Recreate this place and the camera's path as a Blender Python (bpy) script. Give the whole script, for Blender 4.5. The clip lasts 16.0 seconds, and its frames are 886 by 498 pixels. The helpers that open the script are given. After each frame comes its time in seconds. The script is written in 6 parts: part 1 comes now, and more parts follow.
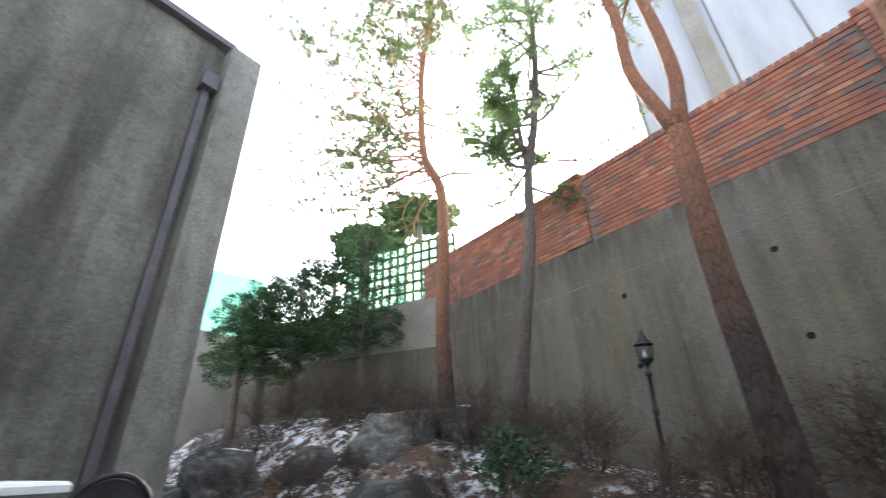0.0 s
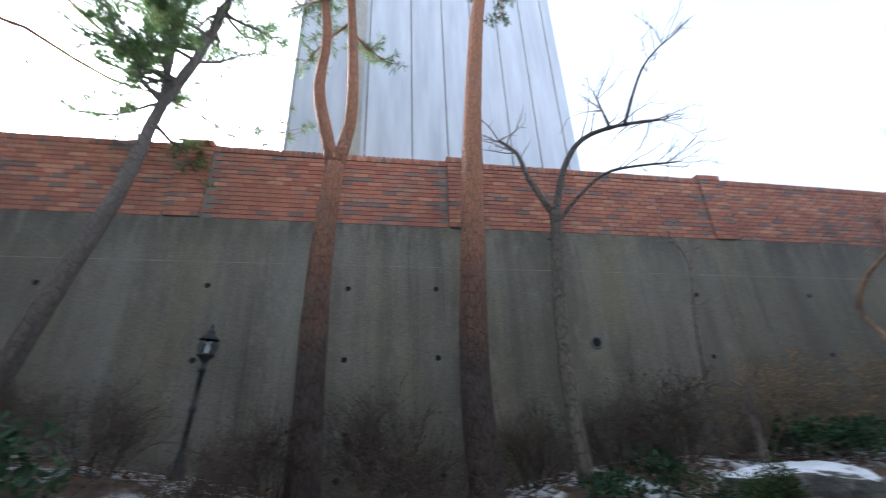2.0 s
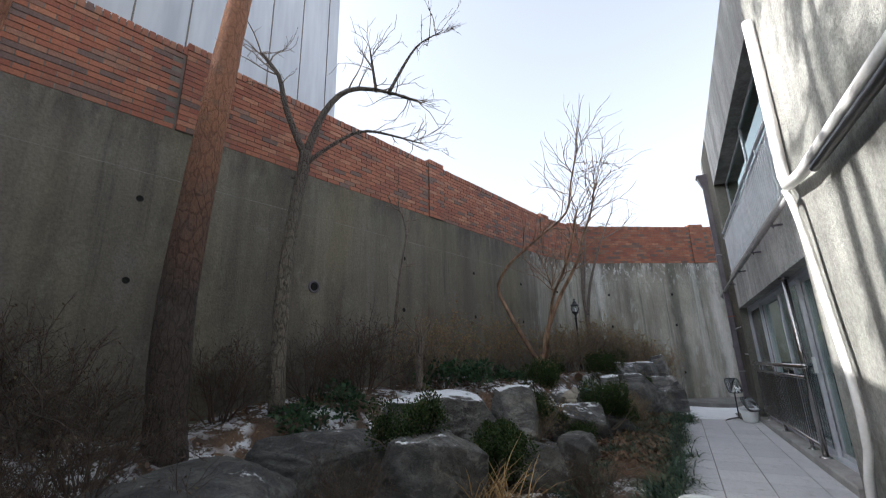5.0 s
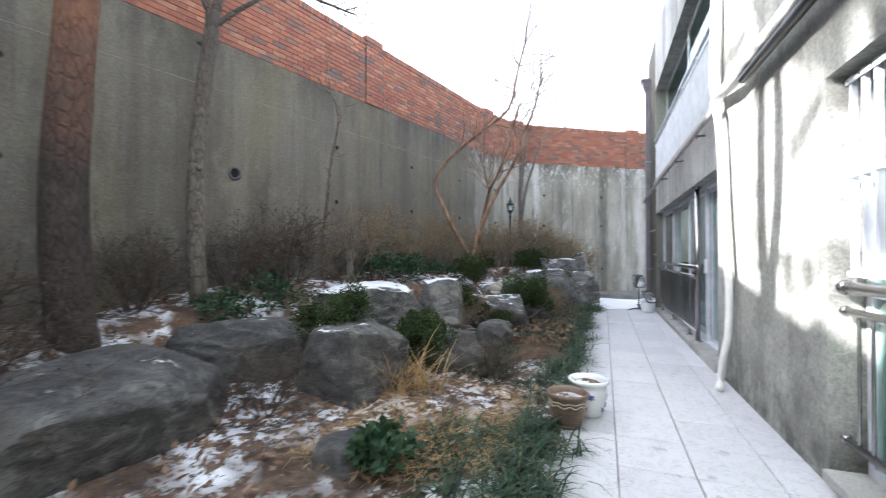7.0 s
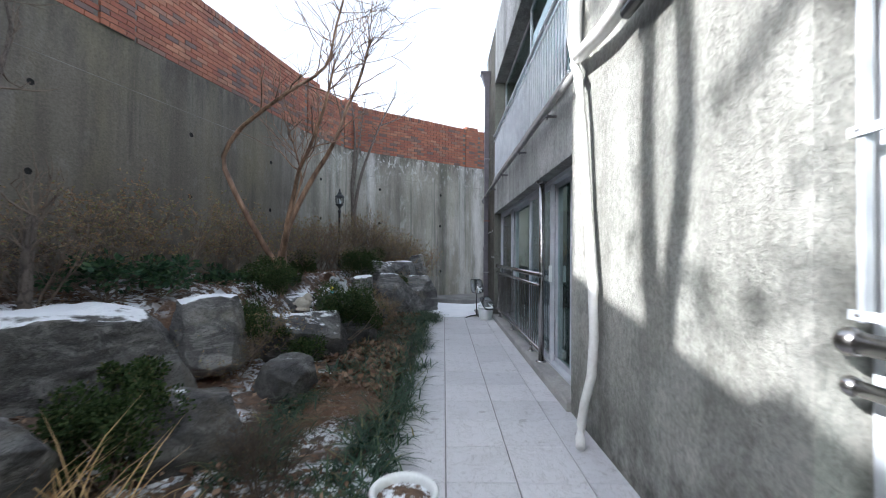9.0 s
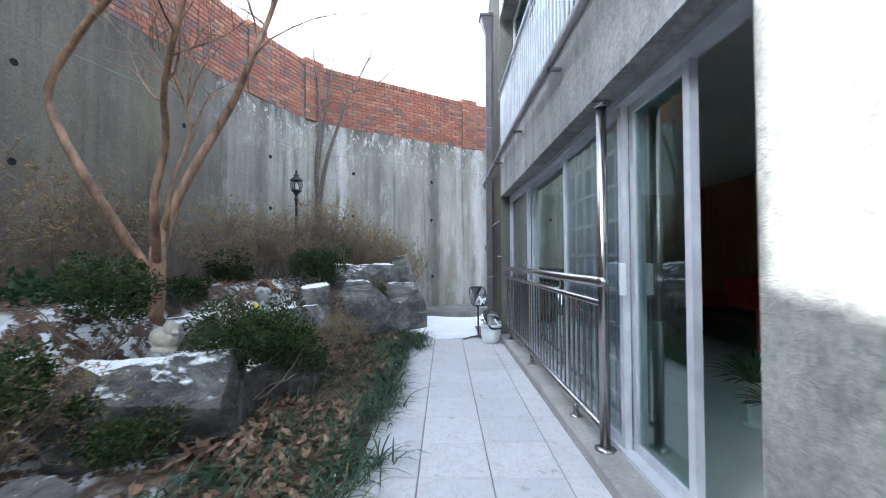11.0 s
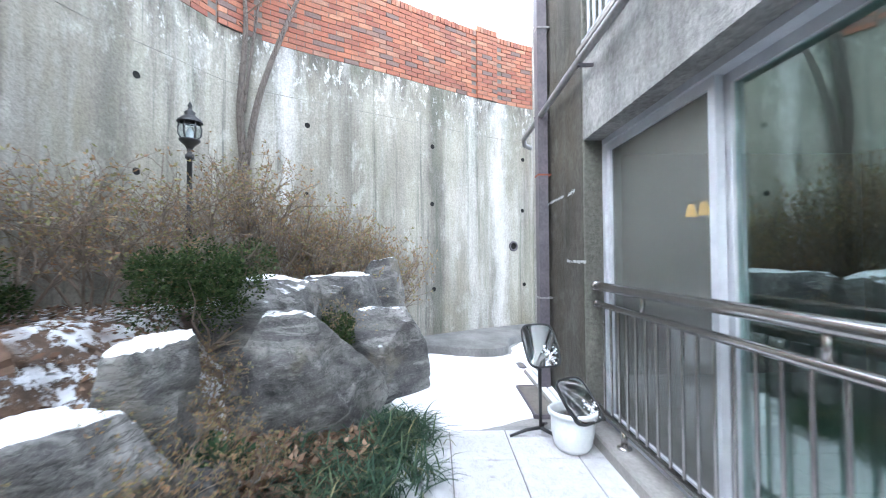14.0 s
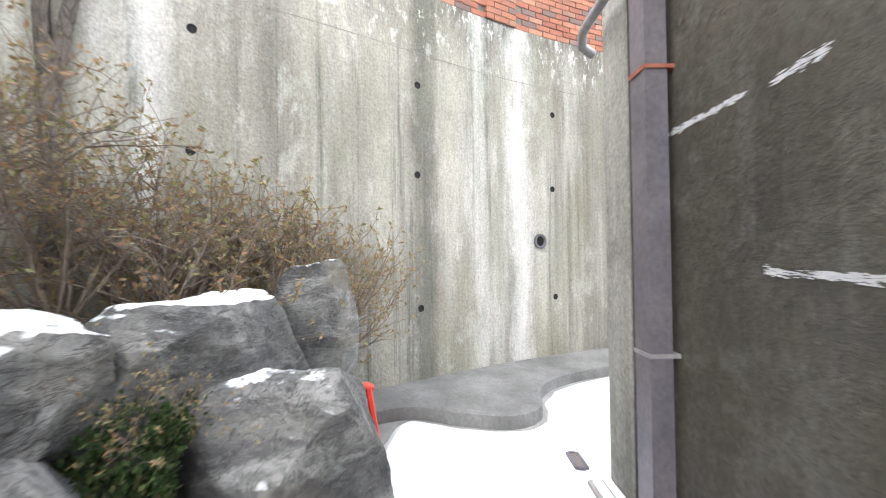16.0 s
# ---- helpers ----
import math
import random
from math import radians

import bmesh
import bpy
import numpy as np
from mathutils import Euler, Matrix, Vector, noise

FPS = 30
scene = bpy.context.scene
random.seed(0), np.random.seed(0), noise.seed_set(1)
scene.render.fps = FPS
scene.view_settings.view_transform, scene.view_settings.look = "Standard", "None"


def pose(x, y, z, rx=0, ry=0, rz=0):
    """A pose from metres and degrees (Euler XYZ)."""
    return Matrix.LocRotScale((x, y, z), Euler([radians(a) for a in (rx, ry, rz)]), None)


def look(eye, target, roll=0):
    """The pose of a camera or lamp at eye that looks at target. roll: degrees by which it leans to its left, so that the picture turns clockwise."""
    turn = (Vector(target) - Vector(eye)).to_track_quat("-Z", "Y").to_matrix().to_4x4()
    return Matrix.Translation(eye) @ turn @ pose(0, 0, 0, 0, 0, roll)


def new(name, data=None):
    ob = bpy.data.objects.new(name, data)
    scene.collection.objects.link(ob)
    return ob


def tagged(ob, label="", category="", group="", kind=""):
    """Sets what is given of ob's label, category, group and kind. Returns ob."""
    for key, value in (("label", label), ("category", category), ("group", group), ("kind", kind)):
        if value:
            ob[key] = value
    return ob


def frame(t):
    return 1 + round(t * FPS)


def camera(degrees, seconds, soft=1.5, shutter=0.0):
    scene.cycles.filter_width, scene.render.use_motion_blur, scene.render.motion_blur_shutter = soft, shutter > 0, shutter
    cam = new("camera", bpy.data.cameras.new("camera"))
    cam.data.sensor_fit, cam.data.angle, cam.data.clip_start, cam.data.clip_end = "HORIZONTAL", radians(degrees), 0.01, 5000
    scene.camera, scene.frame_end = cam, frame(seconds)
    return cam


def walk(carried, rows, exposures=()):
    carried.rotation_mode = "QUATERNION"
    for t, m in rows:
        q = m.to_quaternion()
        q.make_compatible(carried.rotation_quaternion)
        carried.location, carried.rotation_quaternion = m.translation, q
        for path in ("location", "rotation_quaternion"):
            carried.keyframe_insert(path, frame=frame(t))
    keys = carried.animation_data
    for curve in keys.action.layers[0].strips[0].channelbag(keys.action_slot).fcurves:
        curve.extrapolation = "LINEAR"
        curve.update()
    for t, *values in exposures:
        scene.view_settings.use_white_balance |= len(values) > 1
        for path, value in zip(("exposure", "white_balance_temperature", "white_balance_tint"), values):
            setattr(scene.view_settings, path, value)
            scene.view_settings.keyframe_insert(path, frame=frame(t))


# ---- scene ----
cam = camera(92.8, 16.0, 1.0, 0.4)
PATH = [
    (0, (-0.225, -0.057, 1.137), (-1.331, 1.35, 2.032), -1.9),
    (0.5, (-0.292, 0.056, 1.109), (-1.075, 1.662, 2.007), -1.8),
    (1, (-0.492, 0.015, 1.194), (-0.82, 1.794, 2.048), -2.6),
    (1.5, (-0.708, -0.049, 1.206), (-0.494, 1.762, 2.029), -2.6),
    (2, (-0.865, -0.098, 1.205), (-0.136, 1.581, 2.011), -2.2),
    (2.5, (-1.009, -0.037, 1.223), (0.081, 1.439, 2.02), -2.1),
    (3, (-1.045, -0.025, 1.232), (0.272, 1.257, 2.019), -1.8),
    (3.5, (-1.033, -0.052, 1.248), (0.425, 1.078, 2.02), -1.2),
    (4, (-1.028, -0.031, 1.234), (0.526, 0.978, 1.987), -1.2),
    (4.5, (-1.024, -0.015, 1.188), (0.618, 0.92, 1.847), -1.6),
    (6.8, (-0.978, -0.129, 1.211), (0.856, 0.669, 1.24), 0.1),
    (7, (-0.895, -0.13, 1.215), (0.974, 0.581, 1.24), 0.1),
    (7.5, (-0.591, -0.154, 1.216), (1.362, 0.278, 1.246), 0.2),
    (8, (-0.194, -0.11, 1.23), (1.798, 0.063, 1.26), 0.1),
    (8.5, (0.26, -0.128, 1.228), (2.26, -0.106, 1.262), 0.4),
    (9, (0.698, -0.181, 1.276), (2.698, -0.176, 1.3), 0.5),
    (9.2, (0.939, -0.193, 1.258), (2.939, -0.183, 1.293), 0.5),
    (11.3, (3.249, -0.359, 1.187), (5.249, -0.356, 1.233), -0.4),
    (11.5, (3.436, -0.325, 1.185), (5.435, -0.327, 1.232), -0.4),
    (12, (3.972, -0.281, 1.188), (5.972, -0.288, 1.237), -0.3),
    (12.5, (4.508, -0.228, 1.212), (6.508, -0.237, 1.261), -0.4),
    (13, (5.021, -0.128, 1.272), (7.02, -0.159, 1.305), -0.1),
    (13.5, (5.592, -0.116, 1.259), (7.591, -0.151, 1.296), -0.3),
    (14, (6.174, -0.113, 1.256), (8.173, -0.147, 1.298), -0.4),
    (14.5, (6.732, -0.112, 1.275), (8.731, -0.159, 1.312), -0.4),
    (15, (7.329, -0.144, 1.27), (9.328, -0.174, 1.311), -0.6),
    (15.5, (7.866, -0.213, 1.27), (9.866, -0.234, 1.311), -0.6),
    (16, (8.409, -0.245, 1.279), (10.408, -0.27, 1.315), -0.7),
]
EXPOSURES = [(0.0, 2.2, 5900, 10), (0.7, 1.58, 5600, 10), (1.5, 1.5, 5300, 9), (2.2, 1.65, 5500, 9), (3.0, 1.7, 5900, 10), (4.5, 1.02, 6000, 10), (7.0, 2.42, 5850, 10), (8.0, 2.3, 5750, 9), (9.0, 1.65, 5700, 9), (11.5, 2.78, 5450, 8), (13.0, 3.35, 5600, 8), (14.5, 3.42, 5750, 8), (15.5, 3.4, 6000, 9), (16.0, 3.42, 6450, 10)]
walk(cam, [(t, look(eye, target, roll)) for t, eye, target, roll in PATH], EXPOSURES)
# ---- light ----
SUN_AZ, SUN_EL = 120.7, 28.3
world = bpy.data.worlds.new("winter_sky")
scene.world = world
world.use_nodes = True
wn = world.node_tree.nodes
sky = wn.new("ShaderNodeTexSky")
sky.sky_type = "NISHITA"
sky.sun_disc = False
sky.sun_elevation = radians(SUN_EL)
sky.sun_rotation = radians(90 - SUN_AZ)
sky.air_density, sky.dust_density, sky.ozone_density = 1.0, 5.0, 0.6
wn["Background"].inputs["Strength"].default_value = 0.15
haze = wn.new("ShaderNodeHueSaturation")
haze.inputs["Saturation"].default_value, haze.inputs["Value"].default_value = 0.3, 1.4
world.node_tree.links.new(sky.outputs["Color"], haze.inputs["Color"])
world.node_tree.links.new(haze.outputs["Color"], wn["Background"].inputs["Color"])

sun_data = bpy.data.lights.new("sun", "SUN")
sun_data.energy, sun_data.angle, sun_data.color = 5.0, radians(0.6), (1.0, 0.94, 0.85)
sun = new("sun", sun_data)
sd = Vector((math.cos(radians(SUN_EL)) * math.cos(radians(SUN_AZ)), math.cos(radians(SUN_EL)) * math.sin(radians(SUN_AZ)), math.sin(radians(SUN_EL))))
sun.matrix_world = look(sd * 30, (0, 0, 0))

# ---- materials ----
def mk(name, rough=0.8, metal=0.0, color=None, spec=0.5):
    m = bpy.data.materials.new(name)
    m.use_nodes = True
    nt = m.node_tree
    b = nt.nodes["Principled BSDF"]
    b.inputs["Roughness"].default_value = rough
    b.inputs["Metallic"].default_value = metal
    b.inputs["Specular IOR Level"].default_value = spec
    if color:
        b.inputs["Base Color"].default_value = (*color, 1)
    return m, nt, b


def place(nt, space="world", stretch=(1, 1, 1)):
    if space == "world":
        s = nt.nodes.new("ShaderNodeNewGeometry").outputs["Position"]
    else:
        s = nt.nodes.new("ShaderNodeTexCoord").outputs["Object"]
    if stretch != (1, 1, 1):
        mp = nt.nodes.new("ShaderNodeVectorMath")
        mp.operation = "MULTIPLY"
        mp.inputs[1].default_value = stretch
        nt.links.new(s, mp.inputs[0])
        s = mp.outputs[0]
    return s


def nz(nt, scale, detail=4.0, rough=0.6, stretch=(1, 1, 1), space="world", distort=0.0):
    n = nt.nodes.new("ShaderNodeTexNoise")
    n.inputs["Scale"].default_value = scale
    n.inputs["Detail"].default_value = detail
    n.inputs["Roughness"].default_value = rough
    n.inputs["Distortion"].default_value = distort
    nt.links.new(place(nt, space, stretch), n.inputs["Vector"])
    return n.outputs["Fac"]


def ramp(nt, fac, stops):
    r = nt.nodes.new("ShaderNodeValToRGB")
    el = r.color_ramp.elements
    while len(el) < len(stops):
        el.new(0.5)
    for e, (p, c) in zip(el, stops):
        e.position = p
        e.color = (c, c, c, 1) if isinstance(c, (int, float)) else (*c, 1)
    nt.links.new(fac, r.inputs["Fac"])
    return r.outputs["Color"]


def mix(nt, fac, a, b, mode="MIX"):
    n = nt.nodes.new("ShaderNodeMix")
    n.data_type = "RGBA"
    n.blend_type = mode
    for s, v in ((n.inputs["Factor"], fac), (n.inputs["A"], a), (n.inputs["B"], b)):
        if isinstance(v, (int, float)):
            s.default_value = v
        elif isinstance(v, tuple):
            s.default_value = (*v, 1)
        else:
            nt.links.new(v, s)
    return n.outputs["Result"]


def calc(nt, op, a, b=0.0, c=None):
    n = nt.nodes.new("ShaderNodeMath")
    n.operation = op
    for s, v in zip(n.inputs, (a, b, c)):
        if v is None:
            continue
        if isinstance(v, (int, float)):
            s.default_value = v
        else:
            nt.links.new(v, s)
    return n.outputs[0]


def bump(nt, b, height, strength=0.5, dist=0.01):
    n = nt.nodes.new("ShaderNodeBump")
    n.inputs["Strength"].default_value = strength
    n.inputs["Distance"].default_value = dist
    nt.links.new(height, n.inputs["Height"])
    nt.links.new(n.outputs["Normal"], b.inputs["Normal"])


def base(nt, b, col):
    nt.links.new(col, b.inputs["Base Color"])


def axis(nt, which, what="Position"):
    s = nt.nodes.new("ShaderNodeSeparateXYZ")
    nt.links.new(nt.nodes.new("ShaderNodeNewGeometry").outputs[what], s.inputs[0])
    return s.outputs[which]


def step_at(nt, lo, hi):
    r = nt.nodes.new("ShaderNodeMapRange")
    r.inputs["From Min"].default_value, r.inputs["From Max"].default_value = lo, hi
    nt.links.new(axis(nt, 2), r.inputs["Value"])
    return r.outputs[0]


def mat_concrete():
    m, nt, b = mk("weathered_concrete", 0.9)
    big = ramp(nt, nz(nt, 0.5, 4), [(0.3, (0.29, 0.27, 0.225)), (0.7, (0.54, 0.51, 0.44))])
    streak = ramp(nt, nz(nt, 2.6, 6, 0.7, (1, 1, 0.055)), [(0.36, 0.0), (0.6, 1.0)])
    col = mix(nt, streak, mix(nt, 0.62, big, (0.1, 0.095, 0.085)), big)
    pale = ramp(nt, nz(nt, 1.3, 5, 0.65, (1, 1, 0.1)), [(0.56, 0.0), (0.7, 0.6)])
    col = mix(nt, pale, col, (0.66, 0.655, 0.63))
    thin = ramp(nt, nz(nt, 7.5, 5, 0.7, (1, 1, 0.03)), [(0.57, 0.0), (0.68, 0.75)])
    col = mix(nt, thin, col, (0.10, 0.115, 0.1))
    blot = ramp(nt, nz(nt, 3.2, 6, 0.75, (1, 1, 0.5)), [(0.54, 0.0), (0.66, 0.5)])
    col = mix(nt, blot, col, (0.62, 0.61, 0.57))
    # Backlit dimness of the near stretch, besides its dirt, mixed into the colour
    far_end = nt.nodes.new("ShaderNodeMapRange")
    far_end.inputs["From Min"].default_value, far_end.inputs["From Max"].default_value = 8.8, 10.6
    nt.links.new(calc(nt, "ADD", axis(nt, 0), calc(nt, "MULTIPLY", nz(nt, 0.8, 3), 1.5)), far_end.inputs["Value"])
    col = mix(nt, far_end.outputs[0], mix(nt, 0.72, col, (0.095, 0.080, 0.060)), col)
    rim = calc(nt, "MULTIPLY", ramp(nt, nz(nt, 5.0, 5, 0.7, (1, 1, 0.25)), [(0.42, 0.0), (0.56, 0.8)]), step_at(nt, 3.25, 3.8))
    col = mix(nt, rim, col, (0.075, 0.07, 0.06))
    moss = ramp(nt, nz(nt, 0.9, 5, 0.65, (1, 1, 0.35)), [(0.5, 0.0), (0.7, 0.5)])
    col = mix(nt, moss, col, (0.27, 0.24, 0.15))
    # lime run and damp runs that stream down from leaks
    for px0, py0, wide, tone, much in ((13.03, -1.17, 0.16, (0.78, 0.77, 0.75), 0.6), (12.39, -0.13, 0.12, (0.12, 0.118, 0.1), 0.7), (11.2, 1.66, 0.1, (0.74, 0.73, 0.71), 0.6), (12.75, -0.7, 0.1, (0.7, 0.69, 0.66), 0.5)):
        dx = calc(nt, "ADD", axis(nt, 0), -px0)
        dy = calc(nt, "ADD", axis(nt, 1), -py0)
        away = calc(nt, "SQRT", calc(nt, "ADD", calc(nt, "MULTIPLY", dx, dx), calc(nt, "MULTIPLY", dy, dy)))
        away = calc(nt, "ADD", away, calc(nt, "MULTIPLY", calc(nt, "ADD", nz(nt, 4.0, 5, 0.7, (1, 1, 0.4)), -0.5), wide * 3.5))
        run = ramp(nt, calc(nt, "DIVIDE", away, wide * 1.3), [(0.25, much), (1.0, 0.0)])
        col = mix(nt, run, col, tone)
    lime = calc(nt, "MULTIPLY", calc(nt, "MULTIPLY", ramp(nt, nz(nt, 11, 6, 0.75, (1, 1, 0.55)), [(0.56, 0.0), (0.61, 0.85)]), step_at(nt, 2.95, 3.7)), far_end.outputs[0])
    col = mix(nt, lime, col, (0.78, 0.78, 0.76))
    green = ramp(nt, nz(nt, 1.7, 6, 0.75, (1, 1, 0.4)), [(0.5, 0.0), (0.68, 0.45)])
    col = mix(nt, calc(nt, "MULTIPLY", green, far_end.outputs[0]), col, (0.25, 0.26, 0.19))
    grit = nz(nt, 42, 3, 0.7)
    speck = ramp(nt, nz(nt, 16, 5, 0.75), [(0.6, 0.0), (0.72, 0.35)])
    col = mix(nt, speck, col, (0.1, 0.098, 0.08))
    col = mix(nt, 0.26, col, ramp(nt, grit, [(0.3, 0.0), (0.7, 0.8)]), "OVERLAY")
    base(nt, b, col)
    bump(nt, b, calc(nt, "ADD", grit, nz(nt, 6, 4)), 0.6, 0.015)
    return m


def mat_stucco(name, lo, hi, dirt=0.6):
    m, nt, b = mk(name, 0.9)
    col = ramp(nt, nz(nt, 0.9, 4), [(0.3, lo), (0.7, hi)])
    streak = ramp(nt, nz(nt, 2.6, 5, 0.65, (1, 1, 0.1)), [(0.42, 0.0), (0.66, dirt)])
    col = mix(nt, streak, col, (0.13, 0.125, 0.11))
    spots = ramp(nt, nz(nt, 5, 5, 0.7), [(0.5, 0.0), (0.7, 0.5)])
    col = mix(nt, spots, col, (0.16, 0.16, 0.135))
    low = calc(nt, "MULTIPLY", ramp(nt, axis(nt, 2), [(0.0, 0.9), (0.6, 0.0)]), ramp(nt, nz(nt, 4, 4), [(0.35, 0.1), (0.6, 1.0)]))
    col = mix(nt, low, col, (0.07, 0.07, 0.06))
    base(nt, b, col)
    pit = nz(nt, 34, 5, 0.8)
    col = mix(nt, 0.35, col, ramp(nt, pit, [(0.35, 0.05), (0.65, 0.8)]), "OVERLAY")
    base(nt, b, col)
    bump(nt, b, pit, 1.0, 0.035)
    return m


def mat_brick():
    m, nt, b = mk("red_brick", 0.85)
    info = nt.nodes.new("ShaderNodeObjectInfo").outputs["Random"]
    isl = nt.nodes.new("ShaderNodeNewGeometry").outputs["Random Per Island"]
    r = calc(nt, "FRACT", calc(nt, "ADD", info, isl))
    col = ramp(nt, r, [(0.0, (0.34, 0.125, 0.08)), (0.35, (0.45, 0.185, 0.11)), (0.6, (0.31, 0.115, 0.078)), (0.8, (0.52, 0.26, 0.16)), (0.92, (0.2, 0.14, 0.125))])
    col = mix(nt, ramp(nt, nz(nt, 3.0, 4), [(0.45, 0.0), (0.75, 0.55)]), col, (0.15, 0.10, 0.085))
    col = mix(nt, 0.3, col, ramp(nt, nz(nt, 60, 3), [(0.3, 0.1), (0.7, 0.7)]), "OVERLAY")
    base(nt, b, col)
    bump(nt, b, nz(nt, 80, 3), 0.4, 0.004)
    return m


def mat_noise(name, lo, hi, scale=5.0, rough=0.8, fine=60.0, bumps=0.3, stretch=(1, 1, 1), space="world", metal=0.0, dist=0.005):
    m, nt, b = mk(name, rough, metal)
    col = ramp(nt, nz(nt, scale, 5, 0.6, stretch, space), [(0.3, lo), (0.7, hi)])
    f = nz(nt, fine, 3, 0.6, stretch, space)
    col = mix(nt, 0.2, col, ramp(nt, f, [(0.3, 0.1), (0.7, 0.8)]), "OVERLAY")
    base(nt, b, col)
    bump(nt, b, f, bumps, dist)
    return m


def mat_rock(name, cover, tone=1.0):
    m, nt, b = mk(name, 0.8)
    col = ramp(nt, nz(nt, 2.2, 7, 0.68, (1, 1, 1.8), distort=0.5), [(0.36, (0.045, 0.046, 0.05)), (0.52, (0.105, 0.106, 0.11)), (0.7, (0.22, 0.22, 0.218))])
    band = ramp(nt, nz(nt, 2.6, 6, 0.7, (1.6, 0.5, 2.2), distort=0.9), [(0.5, 0.0), (0.62, 0.6)])
    col = mix(nt, band, col, (0.36, 0.365, 0.375))
    vein = ramp(nt, nz(nt, 14, 5, 0.75, (1, 0.5, 2.0), distort=1.4), [(0.49, 0.0), (0.502, 0.4), (0.52, 0.0)])
    col = mix(nt, vein, col, (0.42, 0.42, 0.43))
    crack = ramp(nt, nz(nt, 7, 5, 0.7, (0.6, 1.4, 2.2), distort=1.0), [(0.47, 0.0), (0.49, 0.8), (0.51, 0.0)])
    col = mix(nt, crack, col, (0.03, 0.03, 0.03))
    lich = ramp(nt, nz(nt, 2.1, 5, 0.65), [(0.56, 0.0), (0.72, 0.55)])
    col = mix(nt, lich, col, (0.19, 0.165, 0.12))
    # tone scales the whole rock darker and slightly browner
    col = mix(nt, 1.0, col, (tone, tone * 0.97, tone * 0.9), "MULTIPLY")
    up = axis(nt, 2, "Normal")
    snow = calc(nt, "MULTIPLY", ramp(nt, calc(nt, "ADD", up, calc(nt, "MULTIPLY", calc(nt, "ADD", nz(nt, 12, 4, 0.7), -0.5), 0.3)), [(0.8, 0.0), (0.9, 1.0)]), ramp(nt, nz(nt, 2.4, 6, 0.7), [(cover, 0.0), (cover + 0.05, 1.0)]))
    col = mix(nt, snow, col, (0.86, 0.88, 0.91))
    base(nt, b, col)
    h = calc(nt, "ADD", nz(nt, 13, 6, 0.7, (1, 1, 2)), calc(nt, "MULTIPLY", nz(nt, 50, 4), 0.5))
    h = calc(nt, "SUBTRACT", h, calc(nt, "MULTIPLY", crack, 0.5))
    bump(nt, b, h, 0.6, 0.018)
    return m


def mat_ground():
    m, nt, b = mk("leafy_soil", 0.95)
    soil = ramp(nt, nz(nt, 9, 6, 0.7), [(0.3, (0.035, 0.027, 0.021)), (0.5, (0.095, 0.066, 0.048)), (0.7, (0.19, 0.13, 0.09))])
    straw = ramp(nt, nz(nt, 1.3, 3), [(0.5, 0.0), (0.65, 0.7)])
    soil = mix(nt, straw, soil, ramp(nt, nz(nt, 45, 4, 0.7, (1, 0.3, 1)), [(0.3, (0.09, 0.05, 0.03)), (0.7, (0.27, 0.165, 0.10))]))
    snow = calc(nt, "MULTIPLY", ramp(nt, nz(nt, 1.15, 3), [(0.43, 0.0), (0.53, 1.0)]), ramp(nt, nz(nt, 8, 6, 0.75), [(0.485, 0.0), (0.525, 1.0)]))
    col = mix(nt, snow, soil, (0.84, 0.86, 0.9))
    base(nt, b, col)
    bump(nt, b, calc(nt, "ADD", nz(nt, 30, 5, 0.7), snow), 0.8, 0.02)
    return m


def mat_tile():
    m, nt, b = mk("stone_tile", 0.55)
    r = nt.nodes.new("ShaderNodeObjectInfo").outputs["Random"]
    col = ramp(nt, r, [(0.0, (0.52, 0.52, 0.54)), (1.0, (0.60, 0.595, 0.61))])
    vein = ramp(nt, nz(nt, 7, 6, 0.7, distort=1.2), [(0.48, 0.0), (0.5, 0.6), (0.52, 0.0)])
    col = mix(nt, vein, col, (0.3, 0.29, 0.29))
    spot = ramp(nt, nz(nt, 2.6, 5, 0.65), [(0.56, 0.0), (0.72, 0.3)])
    col = mix(nt, spot, col, (0.32, 0.31, 0.30))
    damp = ramp(nt, nz(nt, 5.5, 3), [(0.65, 0.0), (0.69, 0.55)])
    col = mix(nt, damp, col, (0.27, 0.26, 0.25))
    base(nt, b, col)
    bump(nt, b, nz(nt, 9, 6, 0.7, distort=0.9), 0.8, 0.018)
    return m


